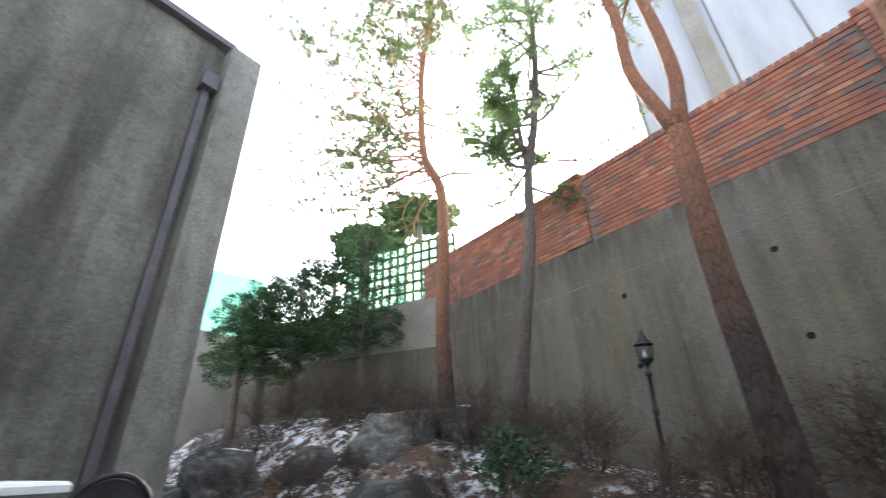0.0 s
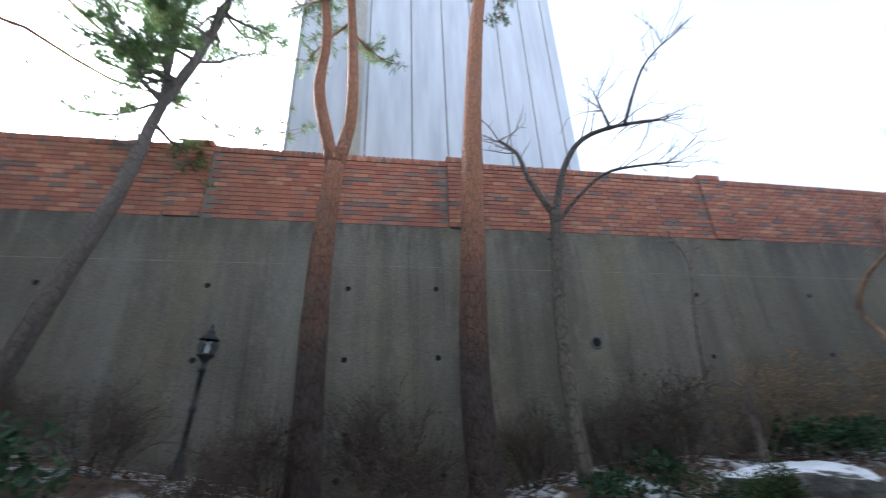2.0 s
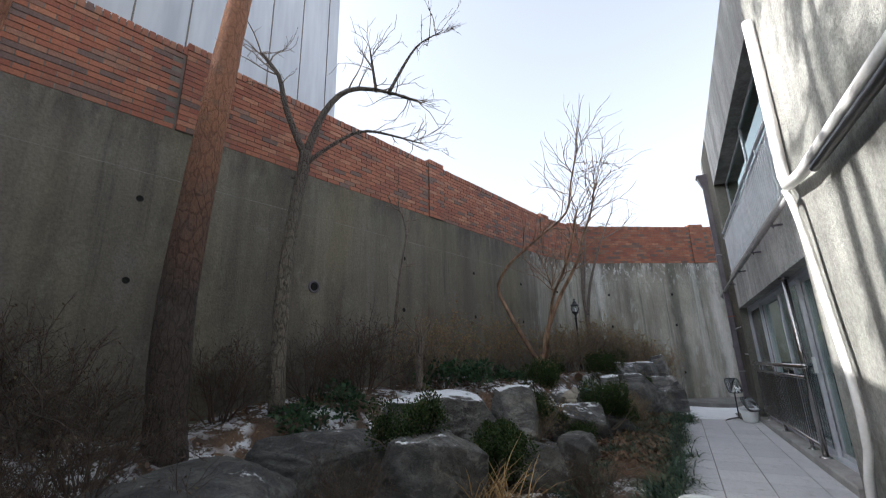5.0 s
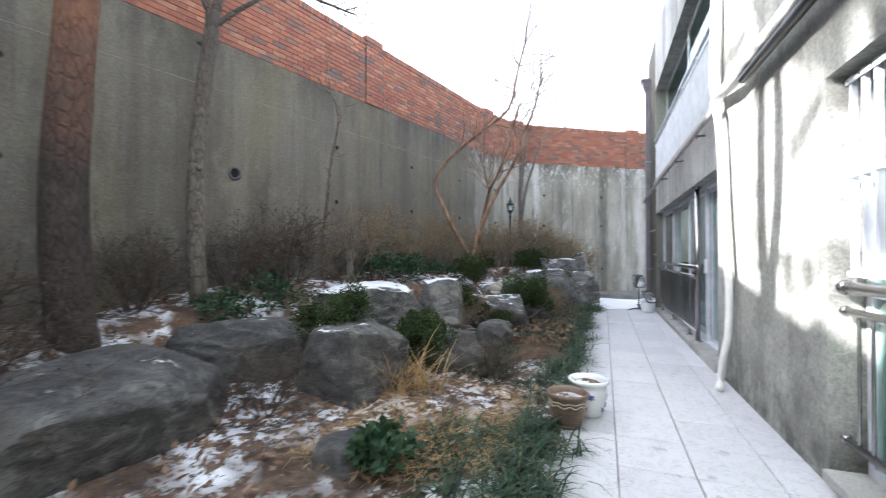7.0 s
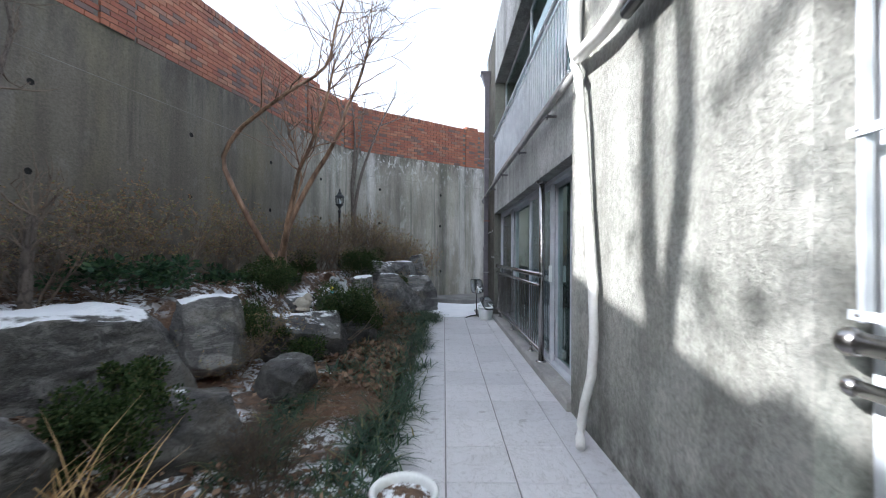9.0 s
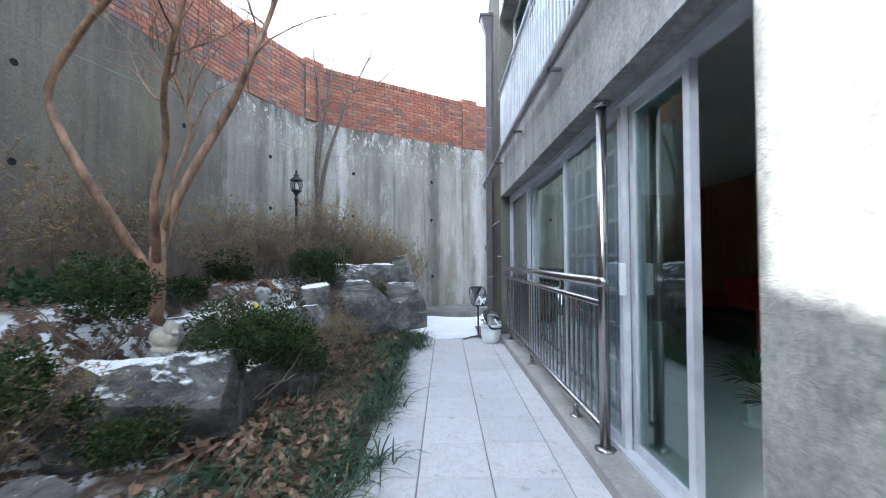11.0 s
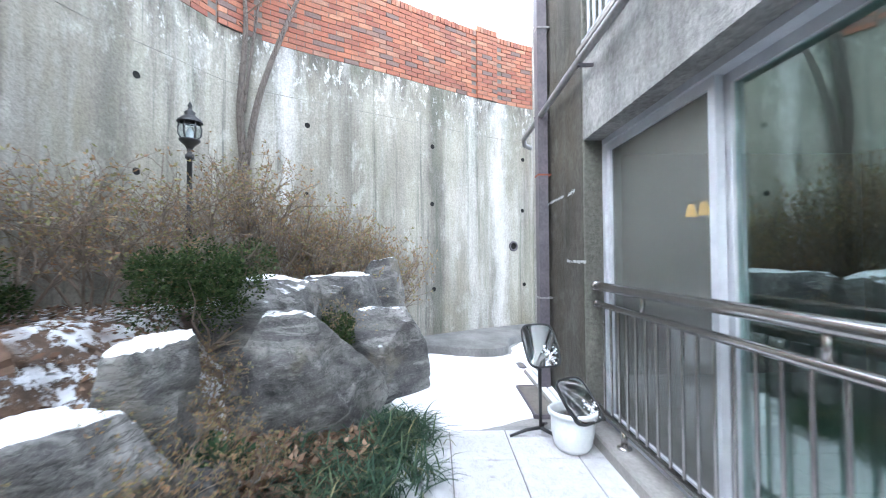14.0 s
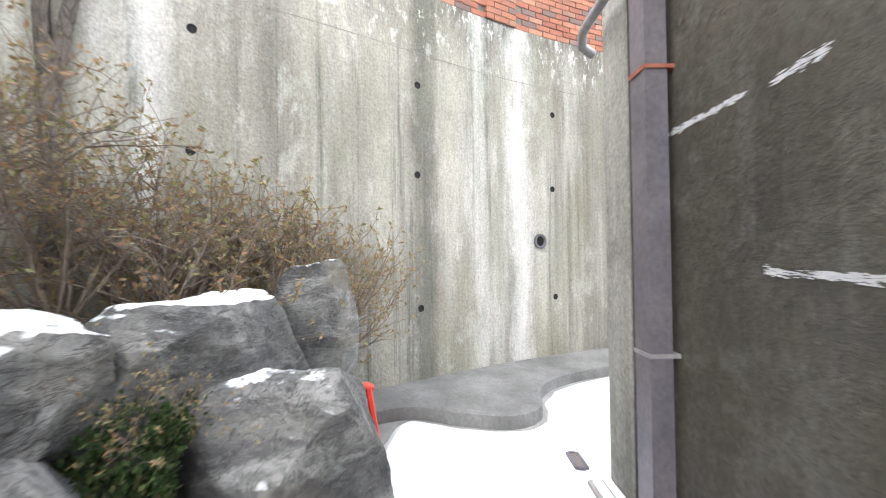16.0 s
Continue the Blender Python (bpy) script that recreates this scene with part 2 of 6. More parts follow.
def mat_bark(name, low, high, z0, z1):
    m, nt, b = mk(name, 0.9)
    warp = nt.nodes.new("ShaderNodeVectorMath")
    warp.operation = "MULTIPLY_ADD"
    wob = nt.nodes.new("ShaderNodeTexNoise")
    wob.inputs["Scale"].default_value = 9.0
    at = place(nt, "world", (1, 1, 0.42))
    nt.links.new(at, wob.inputs["Vector"])
    nt.links.new(wob.outputs["Color"], warp.inputs[0])
    warp.inputs[1].default_value = (0.09, 0.09, 0.09)
    nt.links.new(at, warp.inputs[2])
    vor = nt.nodes.new("ShaderNodeTexVoronoi")
    vor.feature = "DISTANCE_TO_EDGE"
    vor.inputs["Scale"].default_value = 17.0
    nt.links.new(warp.outputs[0], vor.inputs["Vector"])
    plate = ramp(nt, vor.outputs["Distance"], [(0.02, 0.0), (0.14, 1.0)])
    crack = mix(nt, 0.5, plate, ramp(nt, nz(nt, 45, 5, 0.75, (1, 1, 0.5)), [(0.35, 0.0), (0.62, 1.0)]))
    h = calc(nt, "ADD", axis(nt, 2), calc(nt, "MULTIPLY", nz(nt, 4, 3), 1.2))
    f = nt.nodes.new("ShaderNodeMapRange")
    f.inputs["From Min"].default_value, f.inputs["From Max"].default_value = z0, z1
    nt.links.new(h, f.inputs["Value"])
    tone = mix(nt, f.outputs[0], low, high)
    col = mix(nt, crack, mix(nt, calc(nt, "MULTIPLY_ADD", f.outputs[0], -0.35, 0.8), tone, (0.025, 0.018, 0.015)), tone)
    col = mix(nt, ramp(nt, nz(nt, 5, 4), [(0.5, 0.0), (0.75, 0.4)]), col, (0.2, 0.17, 0.15))
    base(nt, b, col)
    bump(nt, b, crack, 1.0, 0.03)
    return m


def mat_leaf(name, stops, rough=0.6, through_light=0.25):
    m, nt, b = mk(name, rough, spec=0.15)
    isl = nt.nodes.new("ShaderNodeNewGeometry").outputs["Random Per Island"]
    col = ramp(nt, isl, stops)
    base(nt, b, col)
    t = nt.nodes.new("ShaderNodeBsdfTranslucent")
    nt.links.new(col, t.inputs["Color"])
    mx = nt.nodes.new("ShaderNodeMixShader")
    mx.inputs[0].default_value = through_light
    nt.links.new(b.outputs[0], mx.inputs[1])
    nt.links.new(t.outputs[0], mx.inputs[2])
    nt.links.new(mx.outputs[0], nt.nodes["Material Output"].inputs["Surface"])
    return m


def mat_glass(name, tint, gloss=0.05, rough=0.02):
    m, nt, b = mk(name, rough)
    tr = nt.nodes.new("ShaderNodeBsdfTransparent")
    tr.inputs["Color"].default_value = (*tint, 1)
    gl = nt.nodes.new("ShaderNodeBsdfGlossy")
    gl.inputs["Roughness"].default_value = rough
    gl.inputs["Color"].default_value = (0.9, 0.97, 0.94, 1)
    fr = nt.nodes.new("ShaderNodeLayerWeight")
    a = calc(nt, "MULTIPLY_ADD", calc(nt, "POWER", fr.outputs["Facing"], 3.5), 0.75, gloss)
    mx = nt.nodes.new("ShaderNodeMixShader")
    nt.links.new(a, mx.inputs[0])
    nt.links.new(tr.outputs[0], mx.inputs[1])
    nt.links.new(gl.outputs[0], mx.inputs[2])
    nt.links.new(mx.outputs[0], nt.nodes["Material Output"].inputs["Surface"])
    return m


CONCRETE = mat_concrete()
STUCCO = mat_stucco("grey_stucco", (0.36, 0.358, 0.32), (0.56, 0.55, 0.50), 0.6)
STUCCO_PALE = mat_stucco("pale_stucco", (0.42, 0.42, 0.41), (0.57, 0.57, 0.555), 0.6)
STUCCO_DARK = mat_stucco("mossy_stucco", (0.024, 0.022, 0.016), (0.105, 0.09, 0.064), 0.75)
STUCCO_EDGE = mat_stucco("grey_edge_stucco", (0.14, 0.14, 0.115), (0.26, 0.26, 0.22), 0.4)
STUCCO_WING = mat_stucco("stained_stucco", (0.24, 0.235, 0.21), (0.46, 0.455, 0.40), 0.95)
BRICK = mat_brick()
MORTAR = mat_noise("dark_mortar", (0.13, 0.118, 0.105), (0.24, 0.215, 0.19), 4, 0.95)
ROCK = mat_rock("brownish_dark_rock", 0.6, 0.6)
ROCK_SNOWY = mat_rock("weathered_rock_with_snow", 0.52, 1.05)
ROCK_DARK_SNOWY = mat_rock("dark_rock_with_snow", 0.5, 0.62)
ROCK_CAPPED = mat_rock("snow_capped_rock", 0.24)
GROUND = mat_ground()
TILE = mat_tile()
GROUT = mat_noise("grey_grout", (0.20, 0.195, 0.19), (0.33, 0.325, 0.32), 6, 0.9)
CEMENT = mat_noise("grey_cement", (0.24, 0.23, 0.22), (0.38, 0.37, 0.35), 3, 0.85, 50, 0.4)
DAMP_CEMENT = mat_noise("damp_cement", (0.12, 0.118, 0.11), (0.26, 0.255, 0.245), 2.2, 0.8, 40, 0.5)
SNOW = mat_noise("snow", (0.80, 0.82, 0.86), (0.90, 0.91, 0.93), 3, 0.7, 25, 0.5, dist=0.02)
PINE_BARK = mat_bark("pine_bark", (0.115, 0.085, 0.07), (0.50, 0.23, 0.13), 2.4, 4.4)
GREY_BARK = mat_bark("grey_bark", (0.21, 0.17, 0.14), (0.27, 0.23, 0.20), 1.0, 4.0)
MYRTLE_BARK = mat_noise("smooth_myrtle_bark", (0.075, 0.042, 0.027), (0.44, 0.275, 0.175), 9, 0.6, 30, 0.4, (1, 1, 0.35))
PLUM_BARK = mat_bark("mottled_bark", (0.33, 0.29, 0.23), (0.15, 0.125, 0.105), 2.6, 4.2)
DARK_TWIG = mat_noise("dark_bare_twig", (0.055, 0.042, 0.034), (0.13, 0.10, 0.08), 7, 0.9)
TWIG = mat_noise("brown_twig", (0.13, 0.10, 0.08), (0.27, 0.215, 0.165), 7, 0.9)
NEEDLE = mat_leaf("pine_needles", [(0.0, (0.05, 0.095, 0.04)), (0.5, (0.09, 0.15, 0.055)), (0.82, (0.15, 0.21, 0.075)), (0.94, (0.28, 0.17, 0.08))], 0.6, 0.45)
NEEDLE_LIGHT = mat_leaf("light_pine_needles", [(0.0, (0.09, 0.16, 0.055)), (0.5, (0.15, 0.23, 0.085)), (0.9, (0.21, 0.28, 0.11)), (1.0, (0.30, 0.22, 0.11))], 0.6, 0.5)
NEEDLE_DARK = mat_leaf("dark_needles", [(0.0, (0.025, 0.055, 0.026)), (0.6, (0.05, 0.095, 0.038)), (1.0, (0.10, 0.145, 0.055))])
AZALEA = mat_leaf("dry_azalea_leaves", [(0.0, (0.30, 0.17, 0.10)), (0.4, (0.36, 0.25, 0.14)), (0.6, (0.22, 0.22, 0.10)), (0.8, (0.28, 0.27, 0.13)), (1.0, (0.38, 0.27, 0.17))])
DARK_LEAF = mat_leaf("dark_dry_leaves", [(0.0, (0.10, 0.07, 0.045)), (0.6, (0.15, 0.11, 0.07)), (1.0, (0.12, 0.12, 0.06))])
BOX = mat_leaf("boxwood_leaves", [(0.0, (0.02, 0.038, 0.014)), (0.5, (0.045, 0.075, 0.026)), (0.9, (0.085, 0.12, 0.045)), (1.0, (0.14, 0.115, 0.06))], 0.7)
GLOSSY = mat_leaf("broad_leaves", [(0.0, (0.025, 0.06, 0.035)), (0.6, (0.05, 0.10, 0.05)), (1.0, (0.09, 0.15, 0.07))], 0.35)
LILY = mat_leaf("mondo_grass", [(0.0, (0.02, 0.045, 0.03)), (0.6, (0.045, 0.085, 0.05)), (0.9, (0.09, 0.13, 0.07)), (1.0, (0.25, 0.22, 0.11))], 0.4)
STRAW = mat_leaf("dry_straw", [(0.0, (0.42, 0.27, 0.13)), (0.6, (0.56, 0.40, 0.20)), (1.0, (0.33, 0.19, 0.09))])
LITTER = mat_leaf("fallen_leaves", [(0.0, (0.11, 0.065, 0.045)), (0.5, (0.20, 0.125, 0.08)), (0.8, (0.32, 0.22, 0.15)), (1.0, (0.15, 0.11, 0.09))], 0.8, 0.1)
STEEL = mat_noise("stainless_steel", (0.34, 0.325, 0.315), (0.46, 0.445, 0.435), 4, 0.27, 90, 0.05, metal=1.0)
ALU = mat_noise("white_aluminium", (0.46, 0.48, 0.52), (0.53, 0.55, 0.59), 2, 0.4, 6, 0.02)
WRAP = mat_noise("white_pipe_wrap", (0.68, 0.67, 0.64), (0.80, 0.79, 0.77), 9, 0.6, 40, 0.3)
PIPE_DARK = mat_noise("dark_painted_pipe", (0.09, 0.085, 0.10), (0.16, 0.14, 0.155), 5, 0.5, 40, 0.1)
PIPE_GREY = mat_noise("grey_conduit", (0.22, 0.22, 0.22), (0.32, 0.31, 0.31), 5, 0.5, 40, 0.1)
IRON = mat_noise("black_iron", (0.012, 0.013, 0.014), (0.035, 0.036, 0.038), 8, 0.45, 60, 0.2)
GREEN_GLASS = mat_glass("greenish_glass", (0.56, 0.72, 0.675), 0.22)
DARK_GLASS = mat_glass("dark_tinted_glass", (0.45, 0.60, 0.57), 0.12)
LAMP_GLASS = mat_glass("clear_lamp_glass", (0.80, 0.84, 0.86))
FROST = mat_noise("frosted_film", (0.135, 0.145, 0.135), (0.185, 0.195, 0.18), 1.2, 0.22, 30, 0.02)
FROST_NT = FROST.node_tree
FROST_MIX = FROST_NT.nodes.new("ShaderNodeMixShader")
FROST_MIX.inputs[0].default_value = 0.35
FROST_NT.links.new(FROST_NT.nodes["Principled BSDF"].outputs[0], FROST_MIX.inputs[1])
FROST_NT.links.new(FROST_NT.nodes.new("ShaderNodeBsdfTransparent").outputs[0], FROST_MIX.inputs[2])
FROST_NT.links.new(FROST_MIX.outputs[0], FROST_NT.nodes["Material Output"].inputs["Surface"])
GLOW, _n, _b = mk("lit_lamp_shade", 0.5, 0.0, (0.9, 0.7, 0.2))
_b.inputs["Emission Color"].default_value = (1.0, 0.62, 0.1, 1)
_b.inputs["Emission Strength"].default_value = 0.35
PAPER = mat_noise("grey_blind_fabric", (0.22, 0.255, 0.29), (0.29, 0.325, 0.36), 1.0, 0.5, 40, 0.05)
MIRROR, _n, _b = mk("mirror", 0.03, 1.0, (0.72, 0.76, 0.78))
WHITE_PLASTIC = mat_noise("white_plastic", (0.70, 0.73, 0.74), (0.78, 0.80, 0.80), 3, 0.4, 40, 0.05)
RED_PLASTIC = mat_noise("red_plastic", (0.60, 0.035, 0.02), (0.72, 0.06, 0.03), 5, 0.4, 40, 0.05)
YELLOW = mat_noise("yellow_plastic", (0.65, 0.55, 0.04), (0.75, 0.65, 0.06), 5, 0.4, 40, 0.05)
BROWN_GLAZE = mat_noise("brown_glaze", (0.10, 0.065, 0.045), (0.19, 0.13, 0.09), 6, 0.4, 40, 0.2)
CREAM = mat_noise("cream_relief", (0.45, 0.40, 0.31), (0.55, 0.50, 0.40), 8, 0.6)
BLUE_GLAZE = mat_noise("blue_glaze", (0.04, 0.07, 0.22), (0.09, 0.13, 0.33), 12, 0.25)
PORCELAIN = mat_noise("white_porcelain", (0.70, 0.71, 0.70), (0.78, 0.79, 0.78), 5, 0.25)
STATUE = mat_noise("pale_carved_stone", (0.27, 0.28, 0.28), (0.46, 0.47, 0.47), 14, 0.85, 70, 0.4, space="object")
BEIGE_STONE = mat_noise("beige_carved_stone", (0.34, 0.31, 0.25), (0.50, 0.46, 0.39), 14, 0.85, 70, 0.4, space="object")
WOOD = mat_noise("honey_wood_panel", (0.22, 0.12, 0.055), (0.33, 0.19, 0.09), 3, 0.5, 30, 0.1, (6, 6, 0.4))
ROOM_WHITE = mat_noise("plain_wall_paint", (0.50, 0.49, 0.46), (0.56, 0.55, 0.52), 2, 0.8)
ROOM_FLOOR = mat_noise("pale_floor_tile", (0.60, 0.62, 0.61), (0.68, 0.70, 0.69), 2, 0.3)
RED_CLOTH = mat_noise("red_cloth", (0.38, 0.03, 0.03), (0.5, 0.05, 0.045), 6, 0.8)
CURTAIN = mat_noise("sheer_curtain", (0.27, 0.31, 0.30), (0.40, 0.44, 0.43), 2.5, 0.8, 40, 0.1, (1, 1, 0.3))
PANEL = mat_noise("pale_cladding", (0.44, 0.46, 0.50), (0.52, 0.54, 0.58), 0.25, 0.55, 3, 0.03, (1, 1, 0.12))
GLAZING = mat_leaf("mint_glazing", [(0.0, (0.5, 0.78, 0.68)), (1.0, (0.62, 0.85, 0.77))], 0.4, 0.6)
NET = mat_leaf("green_netting", [(0.0, (0.34, 0.68, 0.57)), (1.0, (0.46, 0.76, 0.66))], 0.7, 0.5)
PALE_WALL = mat_noise("pale_rendered_wall", (0.27, 0.25, 0.215), (0.40, 0.38, 0.34), 1.5, 0.9, 30, 0.4)
SEAM = mat_noise("pale_seam", (0.17, 0.16, 0.14), (0.34, 0.33, 0.30), 3, 0.9, 60, 0.3)
CHALK = mat_noise("chalk_white", (0.55, 0.56, 0.57), (0.72, 0.73, 0.74), 30, 0.9, 90, 0.3)
RUST = mat_noise("rusty_strap", (0.20, 0.06, 0.035), (0.36, 0.12, 0.07), 20, 0.8)
# near-black colour that stands for the shade inside holes
HOLE_SHADE, _n, _b = mk("hole_shade", 0.95, 0.0, (0.012, 0.012, 0.011))

# ---- geometry helpers ----
class Geo:
    """Vertices and faces of one mesh."""

    def __init__(self, m=None):
        self.v, self.f, self.m = [], [], m

    def add(self, verts, faces):
        k = len(self.v)
        self.v.extend(tuple(p) for p in verts)
        self.f.extend(tuple(i + k for i in q) for q in faces)
        return self

    def box(self, x0, y0, z0, x1, y1, z1, m=None):
        p = [Vector(c) for c in ((x0, y0, z0), (x1, y0, z0), (x1, y1, z0), (x0, y1, z0), (x0, y0, z1), (x1, y0, z1), (x1, y1, z1), (x0, y1, z1))]
        if m is not None:
            p = [m @ c for c in p]
        return self.add(p, ((3, 2, 1, 0), (4, 5, 6, 7), (0, 1, 5, 4), (1, 2, 6, 5), (2, 3, 7, 6), (3, 0, 4, 7)))

    def slab(self, x0, y0, z0, x1, y1, z1, c=0.01):
        """A box with its upper edges chamfered."""
        self.add(((x0, y0, z0), (x1, y0, z0), (x1, y1, z0), (x0, y1, z0), (x0, y0, z1 - c), (x1, y0, z1 - c), (x1, y1, z1 - c), (x0, y1, z1 - c),
                  (x0 + c, y0 + c, z1), (x1 - c, y0 + c, z1), (x1 - c, y1 - c, z1), (x0 + c, y1 - c, z1)),
                 ((3, 2, 1, 0), (0, 1, 5, 4), (1, 2, 6, 5), (2, 3, 7, 6), (3, 0, 4, 7), (4, 5, 9, 8), (5, 6, 10, 9), (6, 7, 11, 10), (7, 4, 8, 11), (8, 9, 10, 11)))
        return self

    def tube(self, pts, radii, n=6, cap=True):
        pts = [Vector(p) for p in pts]
        if isinstance(radii, (int, float)):
            radii = [radii] * len(pts)
        k = len(self.v)
        up = Vector((0.13, 0.21, 0.97))
        for i, p in enumerate(pts):
            d = (pts[min(i + 1, len(pts) - 1)] - pts[max(i - 1, 0)]).normalized()
            a = d.cross(up)
            if a.length < 0.1:
                a = d.cross(Vector((1, 0, 0)))
            a.normalize()
            b = d.cross(a)
            for j in range(n):
                t = 2 * math.pi * j / n
                self.v.append(tuple(p + (a * math.cos(t) + b * math.sin(t)) * radii[i]))
        for i in range(len(pts) - 1):
            for j in range(n):
                self.f.append((k + i * n + j, k + (i + 1) * n + j, k + (i + 1) * n + (j + 1) % n, k + i * n + (j + 1) % n))
        if cap:
            self.f.append(tuple(k + j for j in range(n)))
            self.f.append(tuple(k + (len(pts) - 1) * n + n - 1 - j for j in range(n)))
        return self

    def lathe(self, profile, n=20, at=(0, 0, 0), m=None):
        k = len(self.v)
        for r, z in profile:
            for j in range(n):
                t = 2 * math.pi * j / n
                p = Vector((at[0] + r * math.cos(t), at[1] + r * math.sin(t), at[2] + z))
                self.v.append(tuple(m @ p if m is not None else p))
        for i in range(len(profile) - 1):
            for j in range(n):
                self.f.append((k + i * n + j, k + i * n + (j + 1) % n, k + (i + 1) * n + (j + 1) % n, k + (i + 1) * n + j))
        return self

    def card(self, p, d, s, length, width):
        """A small pointed leaf from p along d, with its width along s."""
        m = p + d * (length * 0.5)
        e = p + d * length
        return self.add((p, m + s * width, e, m - s * width), ((0, 1, 2, 3),))

    def blob(self, c, r, seg=10, rings=6, m=None):
        prof = [(r * math.sin(math.pi * i / rings) + 1e-4, r - r * math.cos(math.pi * i / rings) - r) for i in range(rings + 1)]
        return self.lathe(prof, seg, c, m)

    def mesh(self, name, material, smooth=False):
        me = bpy.data.meshes.new(name)
        v = [self.m @ Vector(p) for p in self.v] if self.m is not None else self.v
        me.from_pydata(v, [], self.f)
        me.materials.append(material)
        if smooth:
            me.polygons.foreach_set("use_smooth", [True] * len(me.polygons))
        me.update()
        return me

    def ob(self, name, material, parent=None, label="", smooth=False):
        o = new(name, self.mesh(name, material, smooth))
        if parent is not None:
            o.parent = parent
        return tagged(o, label)


def thing(name, at=(0, 0, 0), label="", category="", group="", turn=0.0, kind=""):
    e = new(name)
    e.matrix_basis = pose(*at, 0, 0, turn)
    return tagged(e, label, category, group, kind)


def structure(ob, label=""):
    return tagged(ob, label, "", "", "structure")


def grown(lo, hi, t):
    return lo + (hi - lo) * t


def step(a, b, x):
    t = min(1.0, max(0.0, (x - a) / (b - a)))
    return t * t * (3 - 2 * t)


# ---- plan ----
HOUSE = pose(4, -1.22, 0, 0, 0, 0.3) @ pose(-4, 0, 0)
WALL = [(-4.5, 5.96), (-2.0, 5.37), (0.0, 4.9), (1.3, 4.59), (3.0, 4.19), (5.4, 3.63), (7.5, 3.14), (9.0, 2.8), (9.65, 2.64), (10.3, 2.37), (10.85, 2.1), (11.35, 1.46), (11.86, 0.65), (12.35, -0.07), (12.92, -0.95), (13.4, -1.9), (13.9, -3.2), (14.5, -5.0)]
CONCRETE_TOP, BRICK_TOP = 3.79, 4.88


def run_of(points, gap=0.1):
    """Even samples along a smooth line through the points."""
    out = []
    ps = [Vector(p) for p in points]
    for i in range(len(ps) - 1):
        a, b, c, d = ps[max(i - 1, 0)], ps[i], ps[i + 1], ps[min(i + 2, len(ps) - 1)]
        n = max(2, int((c - b).length / gap))
        for j in range(n):
            t = j / n
            out.append(0.5 * ((2 * b) + (c - a) * t + (2 * a - 5 * b + 4 * c - d) * t * t + (3 * b - a - 3 * c + d) * t ** 3))
    out.append(ps[-1])
    return out


RUN = run_of(WALL)
RUN_S = [0.0]
for _p, _q in zip(RUN, RUN[1:]):
    RUN_S.append(RUN_S[-1] + (_q - _p).length)


def along(s):
    """Place and direction on the garden wall's face, s metres from its start."""
    i = max(0, min(len(RUN) - 2, int(np.searchsorted(RUN_S, s)) - 1))
    t = (s - RUN_S[i]) / (RUN_S[i + 1] - RUN_S[i])
    p = RUN[i].lerp(RUN[i + 1], t)
    d = (RUN[min(i + 2, len(RUN) - 1)] - RUN[max(i - 1, 0)]).normalized()
    return p, d


def near_s(x, y):
    q = Vector((x, y))
    return RUN_S[min(range(len(RUN)), key=lambda i: (RUN[i] - q).length)]


S_START = -1.3


def on_wall(s, out=0.0, z=0.0):
    """Pose on the wall's face: x along it, -y out of it towards the garden."""
    p, d = along(s)
    turn = Matrix.Rotation(math.atan2(d.y, d.x), 4, "Z")
    return Matrix.Translation((p.x, p.y, z)) @ turn @ Matrix.Translation((0, -out, 0))


def wall_y(x):
    for a, b in zip(RUN, RUN[1:]):
        if a.x <= x <= b.x:
            return a.y + (b.y - a.y) * (x - a.x) / (b.x - a.x)
    return RUN[0].y - (x - RUN[0].x) * 0.28 if x < RUN[0].x else RUN[-1].y


def ground_z(x, y):
    """Height of the planted bank between the path and the garden wall."""
    front = float(np.interp(x, (0, 2, 3, 4.2, 5, 6, 7, 8, 9, 10.5), (3.5, 3.3, 2.75, 2.75, 2.1, 1.75, 1.6, 1.4, 1.15, 1.1)))
    top = grown(0.32, 0.60, step(1.0, 3.5, x)) + 0.14 * step(4.6, 6.2, x)
    z = 0.03 + 0.12 * step(0.3, front, y) + step(front - 0.15, front + 0.65, y) * top + 0.12 * step(2.5, 4.0, y)
    z += (1 - step(-2.5, 0.6, x)) * 0.45 * step(1.0, 3.5, y)
    z += (1 - step(-6.5, -1.5, x)) * 0.75 * step(1.5, 4.0, y)
    return z


# ---- ground ----
structure(Geo().box(-400, -400, -0.30, 400, 400, -0.10).ob("ground", CEMENT), "grey ground that reaches the horizon")

g = Geo()
NX, NY = 200, 62
for i in range(NX + 1):
    x = -9.5 + 20.6 * i / NX
    for j in range(NY + 1):
        y0 = 0.13 + 0.4 * step(8.6, 9.4, x) + 0.3 * step(10.0, 11.0, x)
        y = y0 + (max(wall_y(x) + 0.12, 0.6) - y0) * j / NY
        z = ground_z(x, y) + 0.035 * noise.noise((x * 2.2, y * 2.2, 0)) + 0.02 * noise.noise((x * 7, y * 7, 3))
        g.v.append((x, y, z if j else -0.03))
for i in range(NX):
    for j in range(NY):
        a = i * (NY + 1) + j
        g.f.append((a, a + NY + 1, a + NY + 2, a + 1))
planting_bed = structure(g.ob("planting_bed", GROUND, None, "", True), "sloping bed of brown leaf litter, soil and patchy snow")

